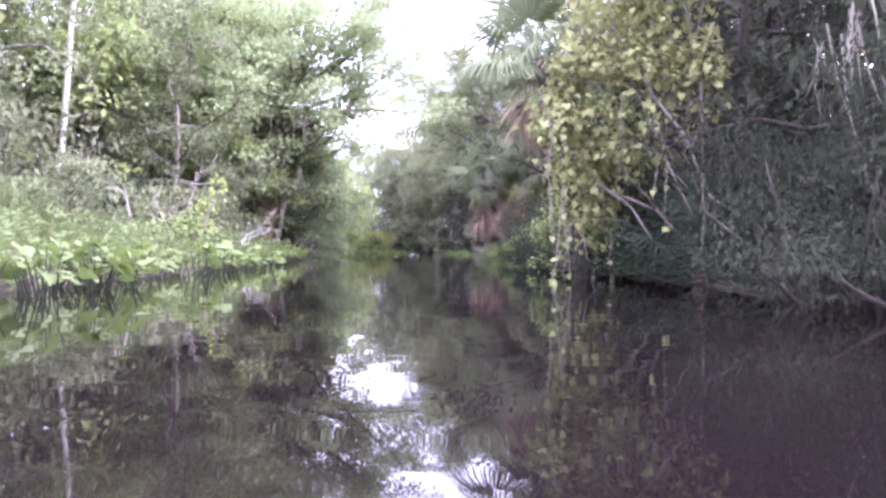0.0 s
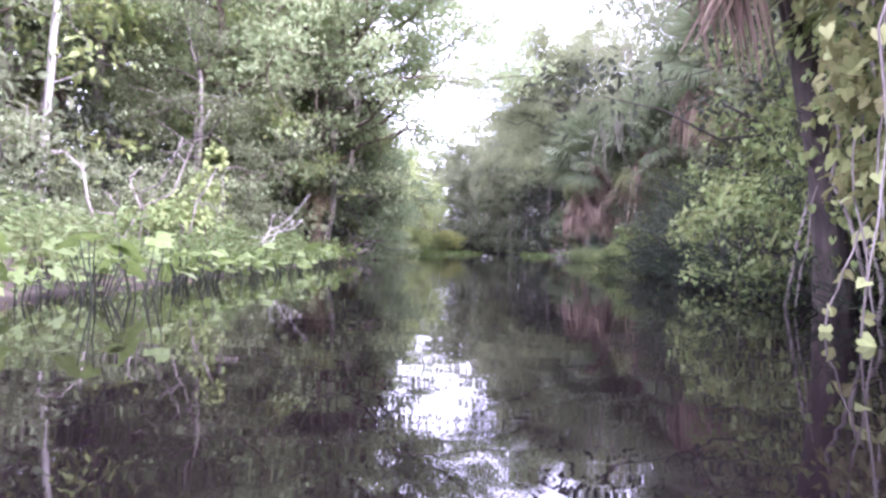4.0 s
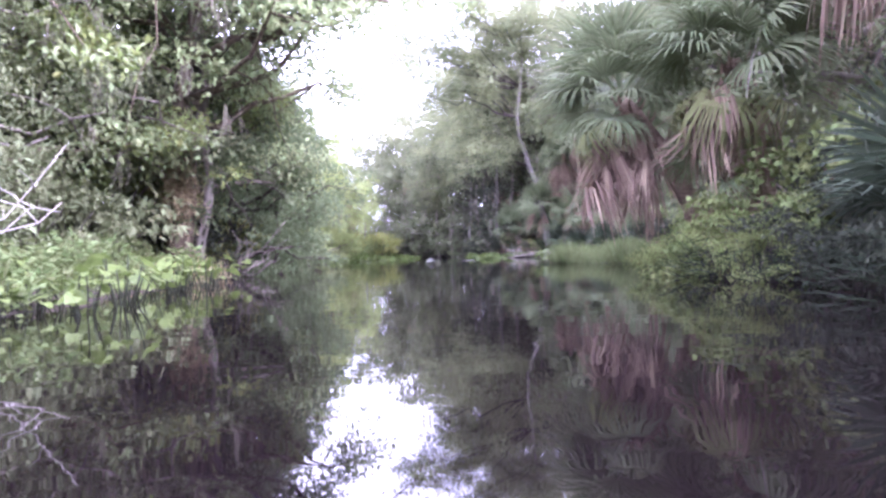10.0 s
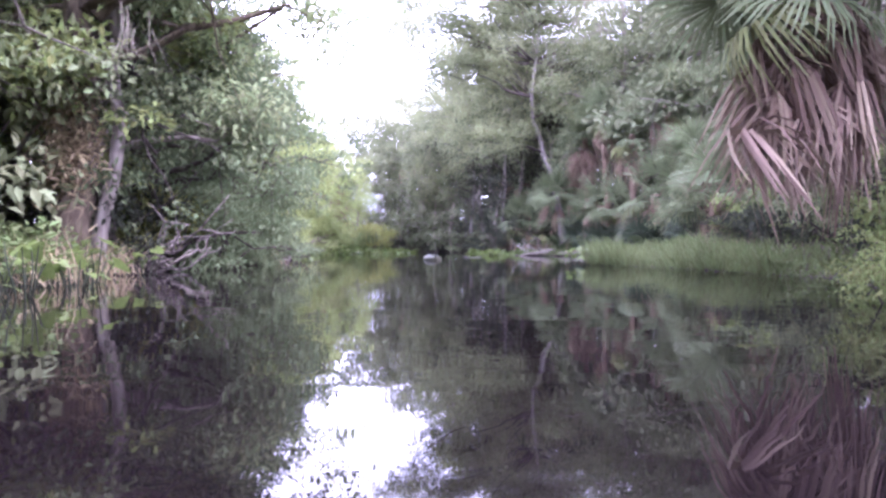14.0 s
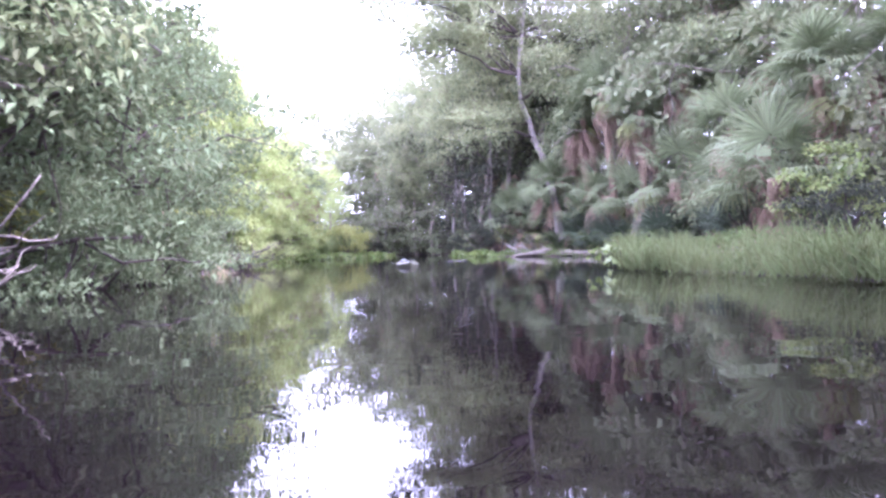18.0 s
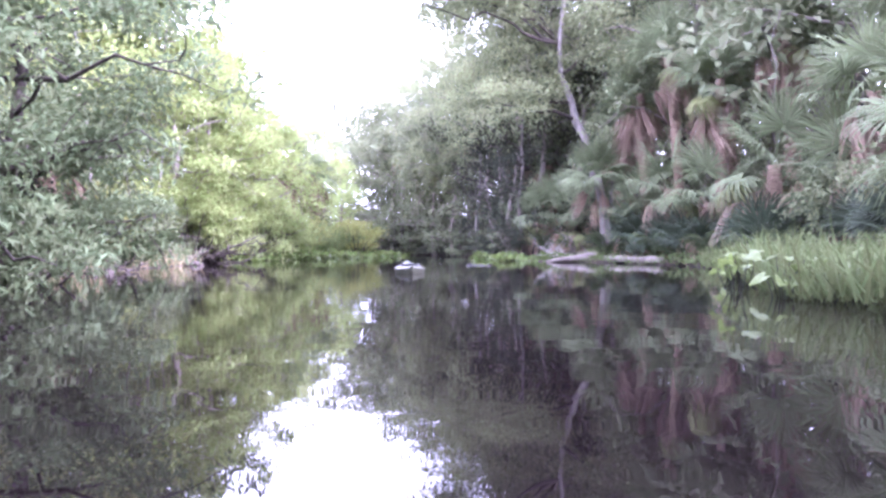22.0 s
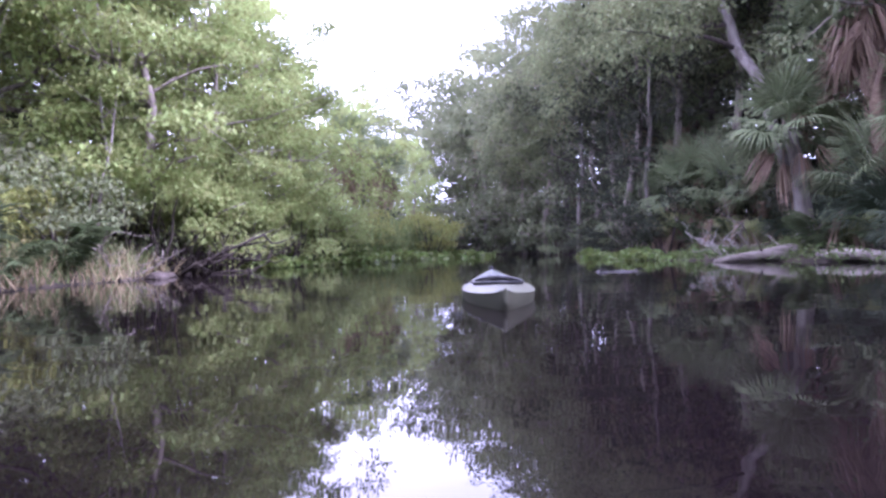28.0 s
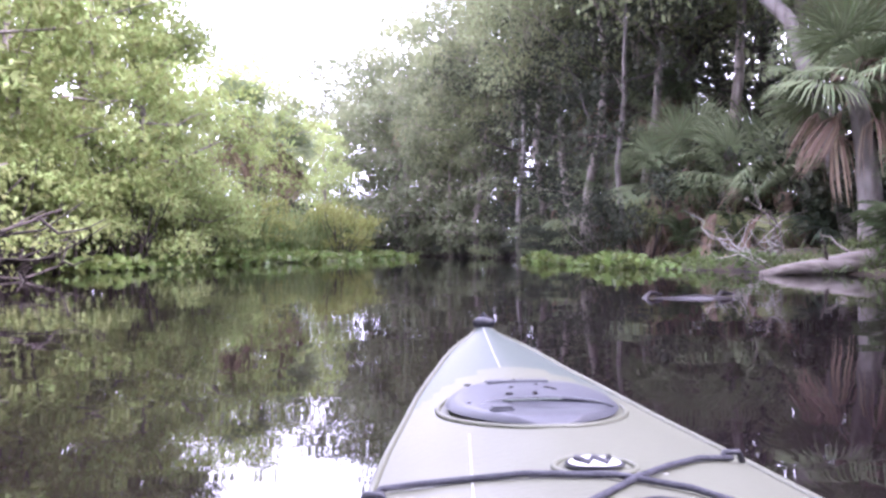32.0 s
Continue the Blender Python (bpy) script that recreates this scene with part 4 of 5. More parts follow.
put_self(palm(323, 5.2, "dark fan palm in the shade with hanging dead fronds", fronds=18, dead=16, old=2, size=1.15, lean=(-0.6, -0.4)), 5.2, 24.2, 0.2)
put_self(palm(324, 4.0, "fan palm above the vine curtain", fronds=18, dead=4, old=1, size=1.0, lean=(-1.0, -0.6), radius=0.12, boots=False, bark=BARK_DARK), 2.65, 12.8, 0.0)
hollow_palm = put_self(palm(325, 3.5, "fan palm on a pale gnarled trunk with a hollow foot", fronds=26, dead=5, old=0, size=1.1, lean=(-0.45, -0.1), radius=0.18, boots=False, bark=BARK_PALE, flare=2.0), 6.05, 64.0, 0.2)
t = Tubes()
t.add([(-0.12, -0.30, 0.25), (-0.10, -0.29, 0.45), (-0.08, -0.235, 0.7)], (0.03, 0.07, 0.02), 8)
piece("hollow", t.mesh("hollow", BARK_DARK), hollow_palm, "dark rotted hollow in the trunk")
put_self(palm(326, 2.2, "short fan palm above a thick skirt of dead fronds", fronds=11, dead=20, old=3, size=1.05), 3.9, 71.0, 0.15)
for i, (x, y, high, fronds, dead, wide, label) in enumerate((
        (7.3, 62.4, 6.7, 20, 24, 1.15, "fan palm with a thick hanging skirt of dead fronds"),
        (8.8, 58.4, 6.3, 22, 22, 1.15, "fan palm with a grey-brown skirt below its crown"),
        (10.6, 56.5, 7.4, 30, 10, 1.3, "stout fan palm, its trunk criss-crossed with old leaf boots"),
        (9.6, 50.4, 4.0, 16, 22, 1.15, "short fan palm with pinkish dead fronds bent to the ground"),
        (9.6, 45.6, 4.6, 22, 8, 1.05, "bushy fan palm behind the bank grass"),
        (8.0, 60.2, 7.6, 24, 8, 1.2, "fan palm with a full green crown"),
        (10.4, 61.0, 8.4, 24, 10, 1.25, "tall fan palm behind the others"),
        (11.8, 52.4, 7.0, 24, 12, 1.25, "fan palm in the second row of the bank"))):
    put_self(palm(351 + i, high, label, fronds=fronds, dead=dead, old=1, size=wide, lean=(0.3 * math.sin(i * 2.1) - 0.2, 0.2), radius=0.2 if i == 2 else 0.16), x, y, float(ground_z(x, y)) - 0.05)
row(PALMS, [(12.2, 46.0), (7.8, 66.0), (11.8, 41.0),
            (5.0, 74.2), (3.8, 79.6), (6.4, 78.0), (1.6, 97.6), (5.0, 90.5), (-17.5, 60.5), (-18.5, 65), (-16.5, 56), (-15.2, 51.5), (-17.0, 27.5), (-12.6, 86), (-19, 71), (-12.2, 92), (6.2, 17.0), (8.2, 31.8)], 0.85, 1.2)
SKIRTED = [Stock(palm(331 + i, 1.5 + 0.7 * i, "low palm half buried in its dead brown fronds", fronds=9, dead=20, old=2, size=1.1)) for i in range(2)]
row(SKIRTED, [(7.0, 62.3), (7.5, 60.2), (8.1, 57.6), (8.8, 54.4), (9.2, 51.2), (8.9, 47.6), (5.3, 68.6), (4.7, 70.6), (5.9, 67.2), (4.2, 72.6), (6.6, 69.6), (3.8, 75.0), (3.2, 79.0), (2.9, 84.0), (7.9, 45.0), (-11.4, 51.4)], 0.9, 1.25)
TALL_PALM = [Stock(palm(341, 10.5, "tall fan palm rising above the far trees", fronds=20, dead=12, old=2, size=1.3, boots=False, bark=BARK_PALE))]
row(TALL_PALM, [(-5.6, 105.0), (1.0, 93.0), (3.4, 85.0)], 0.9, 1.1)
row(TALL_PALM, [(12.5, 64.2), (12.9, 59.4), (13.6, 58.2)], 1.25, 1.35)
row(PALMS, [(-14.2, 80.0), (-11.6, 90.0)], 0.9, 1.0)
row(PALMETTOS, [(7.6, 52.6), (8.2, 55.0), (7.4, 57.2), (7.0, 59.4), (8.8, 50.0), (8.2, 47.6), (7.0, 61.4), (6.9, 65.6), (9.8, 53.8), (9.2, 57.0), 
                (4.2, 22.6), (4.0, 10.6), (4.6, 15.2), (-14.5, 58.0), (-11.8, 54.0), (9.4, 46.0)], 0.85, 1.35)

# ---- vine curtains on the right bank ----


def vine_curtain(seed, at, blobs, count, leaf, strands, label, mat=LEAF_VINE, foot=1.2):
    """Broad-leaved vines in hanging masses; bare strands hang to the water."""
    rng = np.random.default_rng(seed)
    root = thing("vine_curtain", label, "vine", "vines on the bank", at=at)
    centres, radii = [b[:3] for b in blobs], [b[3:] for b in blobs]
    t = Tubes()
    for c in centres:
        t.add(bend(rng, (foot + 0.3 * rng.normal(), 0.5 * rng.normal(), 0.0), c, 7, 0.12), 0.02, 4)
    piece("rootstock", t.mesh("rootstock", BARK_GREY), root)
    piece("leaves", foliage_mesh("leaves", rng, centres, radii, count, leaf, mat, HEART, 0.95, 1.0, 0.55), root)
    for i in range(strands):
        c, r = np.array(centres[i % len(centres)]), np.array(radii[i % len(centres)])
        x, y = c[0] + rng.normal() * 0.5 * r[0], c[1] + rng.normal() * 0.5 * r[1]
        low = max(0.05, c[2] - r[2] - 0.4 - 1.4 * rng.random())
        line = bend(rng, (x, y, c[2] - 0.3 * r[2]), (x + 0.12 * rng.normal(), y, low), 7, 0.06)
        t = Tubes()
        t.add(line, 0.008, 4)
        strand = piece("strand", t.mesh("strand", BARK_GREY), root)
        k = 5
        spots = line[rng.integers(2, 7, k)]
        piece("leaves", leaf_mesh("leaves", spots, rng.normal(size=(k, 3)) - np.array([0, 0, 1.2]), rng.normal(size=(k, 3)) + np.array([0, -1.0, 0.5]), leaf, leaf * 0.95, mat, HEART), strand)
    return root


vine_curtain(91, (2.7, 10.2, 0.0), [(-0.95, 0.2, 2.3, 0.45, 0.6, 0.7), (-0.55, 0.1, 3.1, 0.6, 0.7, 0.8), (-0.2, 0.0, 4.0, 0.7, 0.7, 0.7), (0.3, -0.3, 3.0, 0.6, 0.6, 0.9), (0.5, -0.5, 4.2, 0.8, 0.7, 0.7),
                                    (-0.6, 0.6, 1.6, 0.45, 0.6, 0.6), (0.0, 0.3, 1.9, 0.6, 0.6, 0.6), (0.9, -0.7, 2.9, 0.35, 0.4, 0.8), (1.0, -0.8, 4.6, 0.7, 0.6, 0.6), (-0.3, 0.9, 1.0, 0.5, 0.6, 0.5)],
             4600, 0.1, 12, "curtain of yellow-green vine leaves hanging to the water, coloured as sunlit", LEAF_VINE_LIT, 1.5)
vine_curtain(92, (3.2, 16.0, 0.0), [(0.1, 0, 1.0, 0.7, 0.9, 0.7), (0.5, 0.8, 2.0, 0.7, 0.9, 0.9), (0.3, -1.0, 1.9, 0.6, 0.8, 0.9), (0.8, 0.3, 3.4, 0.8, 1.2, 0.8)], 2600, 0.095, 6, "vine leaves draped over the shady bank")
vine_curtain(93, (3.3, 20.5, 0.0), [(0.0, 0, 0.8, 0.6, 1.0, 0.6), (0.4, 0.8, 1.7, 0.7, 0.9, 0.8), (0.4, -1.1, 1.5, 0.6, 0.9, 0.8), (1.0, 0.5, 3.2, 0.8, 1.2, 0.9), (1.2, -0.4, 4.6, 0.9, 1.0, 0.8)], 2600, 0.095, 5,
             "broad vine leaves covering the shady bank")
vine_curtain(94, (3.6, 25.3, 0.0), [(0.0, 0, 0.7, 0.6, 0.9, 0.5), (0.3, 0.9, 1.5, 0.6, 0.8, 0.7), (0.6, -0.9, 1.5, 0.7, 0.9, 0.9)], 1200, 0.1, 4, "pale vine leaves below the palms")
vine_curtain(95, (8.4, 37.5, 0.1), [(0.0, 0, 2.0, 0.8, 0.8, 1.0), (0.4, 0.3, 4.0, 0.7, 0.7, 1.2), (0.2, 0.6, 6.0, 0.6, 0.6, 1.2)], 700, 0.17, 3, "tall column of vines climbing a palm")

vine_curtain(98, (2.85, 12.6, 0.0), [(0.0, 0, 0.9, 0.45, 0.45, 0.6), (-0.25, -0.15, 1.7, 0.4, 0.4, 0.5), (-0.5, -0.35, 2.4, 0.4, 0.4, 0.45), (-0.1, 0.3, 2.0, 0.6, 0.5, 0.6), (-0.75, -0.5, 3.0, 0.3, 0.3, 0.35)],
             1000, 0.09, 4, "vine leaves climbing a leaning palm", LEAF_VINE, 0.1)
vine_curtain(96, (-6.8, 18.4, 0.1), [(0.0, 0, 0.85, 0.8, 0.7, 0.4), (0.35, 0.1, 1.35, 0.35, 0.35, 0.45), (0.65, 0.15, 1.95, 0.22, 0.22, 0.5), (-0.8, 0.1, 0.75, 0.7, 0.6, 0.35), (-0.3, 0.6, 1.1, 0.6, 0.5, 0.35)],
             1100, 0.085, 3, "mound of light green vines over a broken stump", LEAF_VINE, 0.1)
vine_curtain(97, (-8.6, 22.5, 0.2), [(0.0, 0, 0.9, 0.9, 0.8, 0.5), (0.5, 0.2, 1.5, 0.4, 0.4, 0.5), (-0.9, 0.3, 1.0, 0.8, 0.7, 0.5)], 700, 0.09, 2, "low mound of light green vines on the bank", LEAF_VINE, 0.1)

# ---- ferns ----


def fern_mesh(seed, size=1.0):
    """One arching frond with paired leaflets, root at the origin, along +y."""
    rng = np.random.default_rng(seed)
    u = np.linspace(0.18, 1, 17)
    spine = np.column_stack([0 * u, u * size, 0.55 * size * np.sin(u * 2.0) - 0.35 * size * u ** 3])
    at = np.repeat(spine, 2, axis=0)
    side = np.tile([-1.0, 1.0], 17)
    along = np.column_stack([side, 0.45 + 0 * side, -0.2 + 0.1 * rng.normal(size=34)])
    length = 0.26 * size * np.repeat(np.sin(np.pi * (0.15 + 0.82 * (u - 0.18) / 0.82)) + 0.08, 2)
    me = leaf_mesh("frond", at, along, np.tile([0.0, -0.2, 1.0], (34, 1)), length, 0.055 * size, FERN)
    return me


FERN = leafy("fern_green", (0.053, 0.076, 0.032), (0.1, 0.126, 0.058), spread=0.3, leaf=0.35)
FERN_FRONDS = [fern_mesh(700 + i) for i in range(2)]


def fern(seed):
    rng = np.random.default_rng(seed)
    root = thing("fern", "arching green fern at the foot of the bank", "fern", "ferns on the bank")
    t = Tubes()
    t.add([(0, 0, -0.12), (0, 0, 0.06)], (0.06, 0.035), 6)
    piece("crown_root", t.mesh("crown_root", BARK_DARK), root)
    for i in range(10):
        ob = new("frond", FERN_FRONDS[i % 2])
        ob.parent = root
        ob.matrix_basis = pose(0, 0, 0.03, 0, 0, i * 137.5) @ pose(0, 0, 0, 10 + 35 * rng.random(), rng.normal() * 10, 0)
        ob.scale = (0.75 + 0.5 * rng.random(),) * 3
    return root


FERNS = [Stock(fern(710 + i)) for i in range(2)]
row(FERNS, [(6.9, 53.0), (7.2, 55.2), (6.8, 57.0), (6.6, 58.8), (6.4, 60.6), (7.6, 51.6), (7.0, 50.2), (5.6, 62.4), (5.0, 67.4), (4.0, 68.8), (3.3, 71.6), (7.7, 56.4), (7.4, 59.6),
            (3.5, 14.6), (3.4, 18.0), (-9.6, 52.0), (-10.4, 54.0), (-10.6, 56.0)], 0.8, 1.25)

# ---- water plants ----
ARUM_OUT = ((0, -0.18), (0.30, -0.30), (0.46, 0.02), (0.40, 0.38), (0.22, 0.74), (0.0, 1.0))


def arum_leaf_mesh(seed):
    """One arrow-shaped leaf about 1 long, cupped along its midrib, with a thin edge."""
    rng = np.random.default_rng(seed)
    mid = np.array([(0, y, 0.05 * math.sin(3 * y) - 0.10 * y * y) for y in (0.0, 0.2, 0.45, 0.75, 1.0)])
    v, f = list(mid), []
    for sgn in (-1, 1):
        base = len(v)
        for x, y in ARUM_OUT[1:5]:
            v.append(np.array([sgn * x * (0.95 + 0.1 * rng.random()), y, 0.14 * x + 0.05 * rng.normal() - 0.10 * max(y, 0) ** 2]))
        for a, b, c in ((0, base, base + 1), (0, base + 1, 1), (1, base + 1, base + 2), (1, base + 2, 2), (2, base + 2, base + 3), (2, base + 3, 3), (3, base + 3, 4)):
            f.append((a, b, c) if sgn > 0 else (a, c, b))
    return raw_mesh("leaf", np.array(v), np.array(f), LILY)


ARUM_LEAVES = [arum_leaf_mesh(500 + i) for i in range(4)]


def arum(seed, leaves=7, height=0.42, label="clump of broad shiny green arum leaves standing in the water"):
    rng = np.random.default_rng(seed)
    root = thing("arum_plant", label, "water plant", "arum plants along the bank")
    t = Tubes()
    tops = []
    for i in range(leaves):
        a = i * 2.4 + rng.random()
        top = np.array([math.cos(a) * (0.1 + 0.22 * rng.random()), math.sin(a) * (0.1 + 0.22 * rng.random()), height * (0.45 + 0.75 * rng.random())])
        t.add(bend(rng, (0.25 * top[0], 0.25 * top[1], -0.15), top, 4, 0.05), (0.011, 0.010, 0.008, 0.006), 4)
        tops.append((top, a))
    # Stems coloured dark to imitate the shade under the leaves.
    piece("rootstock", t.mesh("rootstock", LEAF_DARK_SHADED), root)
    for i, (top, a) in enumerate(tops):
        ob = new("leaf", ARUM_LEAVES[(seed + i) % 4])
        ob.parent = root
        size = 0.105 + 0.12 * rng.random()
        ob.matrix_basis = Matrix.Translation(top) @ pose(0, 0, 0, 0, 0, math.degrees(a) - 90 + rng.normal() * 30) @ pose(0, 0, 0, -6 + rng.normal() * 28, rng.normal() * 22, 0)
        ob.scale = (size, size * 1.05, size)
    return root


ARUMS = [Stock(arum(510 + i, 6 + i, 0.36 + 0.05 * i)) for i in range(4)]
plants = random.Random(9)
spots = [(left_x(y) + 0.45 - plants.random() ** 1.2 * 2.3, y) for y in [4.2 + 0.17 * i for i in range(172)] if plants.random() < 0.72 + 0.38 * math.sin(1.7 * y)]
spots += [(plants.uniform(2.3, 3.6), plants.uniform(39.6, 43.2)) for _ in range(5)]
spots += [(right_x(y) - 0.5 + plants.random() * 0.7, y) for y in [44 + 0.45 * i for i in range(16)]]
for i, (x, y) in enumerate(spots):
    ARUMS[i % 4].put(float(x), float(y), 0.0, plants.uniform(0, 360), plants.uniform(0.75, 1.25))


def weeds(name, label, category, seed, boxes, count, length, width, mat, shape, high, upright=1.0, spread=0.5, lift=None):
    """Many small leaves or blades over patches (x0 and x1 from the waterline, y0, y1): ONE object of kind stuff."""
    rng = np.random.default_rng(seed)
    at = []
    areas = np.array([abs(b[2] - b[1]) * (b[4] - b[3]) for b in boxes])
    for b, share in zip(boxes, areas / areas.sum()):
        k = int(count * share)
        y = rng.uniform(b[3], b[4], k)
        x = (left_x(y) if b[0] == "L" else right_x(y) if b[0] == "R" else 0) + rng.uniform(b[1], b[2], k)
        at.append(np.column_stack([x, y]))
    at = np.concatenate(at)
    k = len(at)
    mound = 0.55 + 0.45 * np.sin(at[:, 0] * 1.9 + at[:, 1] * 0.7) * np.cos(at[:, 1] * 1.3 - at[:, 0] * 0.6)
    kept = rng.random(k) < 0.12 + 1.3 * mound ** 1.5
    at, mound, k = at[kept], mound[kept], int(kept.sum())
    z = np.maximum(ground_z(at[:, 0], at[:, 1]), 0) + high * mound * rng.random(k) ** 0.7
    along = np.column_stack([rng.normal(size=k) * spread, rng.normal(size=k) * spread, upright * np.ones(k)])
    normal = rng.normal(size=(k, 3)) + np.array([0, 0, 0.6])
    size = length * (0.5 + 0.7 * rng.random(k)) * (0.55 + 0.7 * mound)
    ob = new(name, leaf_mesh(name, np.column_stack([at, z]), along, normal, size, width * (0.7 + 0.6 * rng.random(k)), mat, shape))
    return tagged(ob, label, category, kind="stuff")


weeds("marsh_weeds", "dense bright green marsh weeds behind the arum leaves", "weeds", 601, [("L", -5.0, -0.1, 2, 34)], 29000, 0.14, 0.065, WEED, DIAMOND, 0.95, 0.3, 0.9)
weeds("marsh_grass", "tall light green marsh grass among the weeds", "grass", 602, [("L", -5.5, -0.6, 2, 35)], 4500, 0.75, 0.02, GRASS, BLADE, 0.12, 1.0, 0.45)
weeds("tall_grass", "tall tuft of yellow-green grass behind the weeds", "grass", 613, [("A", -10.2, -8.7, 13.2, 15.2)], 900, 1.6, 0.03, GRASS, BLADE, 0.3, 1.0, 0.22)
weeds("dry_reeds", "dry straw-coloured reeds at the edge of the weeds", "reeds", 603, [("L", -1.8, 0.1, 30, 35.5), ("L", -3.0, -0.2, 49, 60)], 3200, 0.6, 0.016, REED_DRY, BLADE, 0.1, 1.0, 0.4)
weeds("bank_grass", "long green grass growing out over the water", "grass", 604, [("R", -0.5, 1.4, 33, 53)], 10500, 0.62, 0.024, GRASS, BLADE, 0.14, 1.0, 0.42)
weeds("bank_weeds", "leafy green weeds at the foot of the bank", "weeds", 605, [("R", -0.2, 2.8, 35, 66), ("R", -0.2, 1.6, 26, 34), ("R", -0.2, 1.4, 64, 74)], 12000, 0.13, 0.06, WEED, DIAMOND, 0.45, 0.4, 0.9)
weeds("left_reeds", "green reeds and grass along the bank", "grass", 606, [("L", -2.6, -0.3, 49, 60)], 1900, 0.7, 0.022, GRASS, BLADE, 0.15, 1.0, 0.35)
weeds("far_lily_bed", "bed of green water leaves reaching into the river", "water plants", 607, [("L", -3.2, 0.9, 66, 90)], 7500, 0.24, 0.22, LILY, HEART, 0.35, 0.5, 0.9)
weeds("far_reeds", "pale green reeds behind the water leaves", "reeds", 608, [("L", -6.0, -2.0, 74, 104)], 7000, 1.6, 0.04, WEED, BLADE, 0.5, 1.0, 0.3)
weeds("right_lily_bed", "patch of green water leaves beside the log", "water plants", 609, [("A", 1.4, 3.6, 65.6, 69.5), ("R", -0.9, 0.3, 69, 78)], 1300, 0.2, 0.18, LILY, HEART, 0.35, 0.5, 0.9)
weeds("log_grass", "tufts of grass and dead stems growing over the log", "grass", 612, [("A", 3.9, 6.8, 62.5, 64.3)], 1500, 0.34, 0.018, GRASS, BLADE, 0.3, 1.0, 0.8)
weeds("shade_ferns", "arching ferns at the shady water's edge", "ferns", 610, [("R", -0.7, 1.8, -1, 27)], 9000, 0.5, 0.014, FERN_SHADED, BLADE, 0.7, 0.3, 0.8)
weeds("leaf_litter", "brown fallen leaves on the ground under the trees", "leaf litter", 611, [("L", -16, -1, 10, 80), ("R", 1.6, 12, 5, 80)], 16000, 0.14, 0.07, REED_DRY, DIAMOND, 0.02, 0.05, 1.0)

# ---- far woods that close the view on every side ----
rng = np.random.default_rng(650)
centres, radii = [], []
# The row at y -19 is unseen, added to stop light leaking in.
for x, y in [(-29 + rng.normal() * 1.5, y) for y in range(-16, 132, 4)] + [(20 + rng.normal() * 1.5, y) for y in range(-16, 110, 4)] + [(21.5, y) for y in range(20, 90, 5)] + [(x, -19 + rng.normal()) for x in range(-30, 24, 4)] \
        + [(x, 140 - 0.5 * x + rng.normal() * 2) for x in range(-60, 26, 4)]:
    for z in (1.2, 3.6, 6.2) if x < 18 else (1.2, 3.6, 6.2, 8.8, 11.0):
        centres.append((x + rng.normal(), y + rng.normal(), z + rng.normal() * 0.5))
        radii.append(2.3 + rng.random())
for x, y in [(15.0 - 0.25 * (y - 62), y) for y in range(60, 96, 3)] + [(12.5 - 0.25 * (y - 62), y) for y in range(66, 92, 4)] + [(17.0, y) for y in range(76, 112, 4)] + [(-19.5, y) for y in range(54, 84, 3)] + [(-16.5, y) for y in range(18, 48, 4)]:
    for z in (1.5, 4.0, 6.5, 9.0) + ((11.5, 14.0) if x > 0 else ()):
        centres.append((x + rng.normal(), y + rng.normal(), z + rng.normal() * 0.5))
        radii.append(2.0 + rng.random())
woods = new("far_woods", foliage_mesh("far_woods", rng, centres, radii, 66000, 0.5, LEAF_FAR, floor=0.05))
tagged(woods, "dense green woods closing the view behind the banks", "woods", kind="stuff")

# ---- the kayak, afloat in mid-river ----
kayak = thing("kayak", "pale plastic touring kayak with a slate-blue bow hatch", "kayak")
KAYAK_STATIONS = [  # behind the bow, half width, deck height at the middle, gunwale height, keel depth
    (0.0, 0.012, 0.295, 0.285, 0.20), (0.06, 0.035, 0.292, 0.27, 0.08), (0.2, 0.115, 0.272, 0.238, 0.0), (0.4, 0.185, 0.245, 0.205, -0.05), (0.6, 0.238, 0.226, 0.185, -0.075),
    (0.8, 0.278, 0.214, 0.17, -0.09), (1.0, 0.315, 0.209, 0.16, -0.10), (1.25, 0.345, 0.210, 0.155, -0.105), (1.5, 0.36, 0.222, 0.152, -0.11), (1.75, 0.368, 0.238, 0.15, -0.11),
    (2.05, 0.37, 0.236, 0.15, -0.11), (2.4, 0.35, 0.225, 0.15, -0.11), (2.75, 0.31, 0.21, 0.155, -0.10), (3.1, 0.235, 0.205, 0.165, -0.08), (3.4, 0.14, 0.215, 0.18, -0.04),
    (3.6, 0.06, 0.23, 0.2, 0.02), (3.7, 0.012, 0.24, 0.225, 0.12)]
KS = np.array(KAYAK_STATIONS)


def smooth_at(s, col):
    """Smooth interpolation between the stations."""
    i = int(np.clip(np.searchsorted(KS[:, 0], s) - 1, 0, len(KS) - 2))
    slope = np.gradient(KS[:, col], KS[:, 0])
    h = KS[i + 1, 0] - KS[i, 0]
    u = (s - KS[i, 0]) / h
    return ((2 * u ** 3 - 3 * u ** 2 + 1) * KS[i, col] + (u ** 3 - 2 * u ** 2 + u) * h * slope[i] + (-2 * u ** 3 + 3 * u ** 2) * KS[i + 1, col] + (u ** 3 - u ** 2) * h * slope[i + 1])


def deck_z(s, x):
    """Height of the deck: crowned, with a soft ridge."""
    half, mid, gun = smooth_at(s, 1), smooth_at(s, 2), smooth_at(s, 3)
    q = min(1.0, abs(x) / max(half, 1e-4))
    return mid - (mid - gun) * (0.35 * q + 0.65 * q ** 2.6)


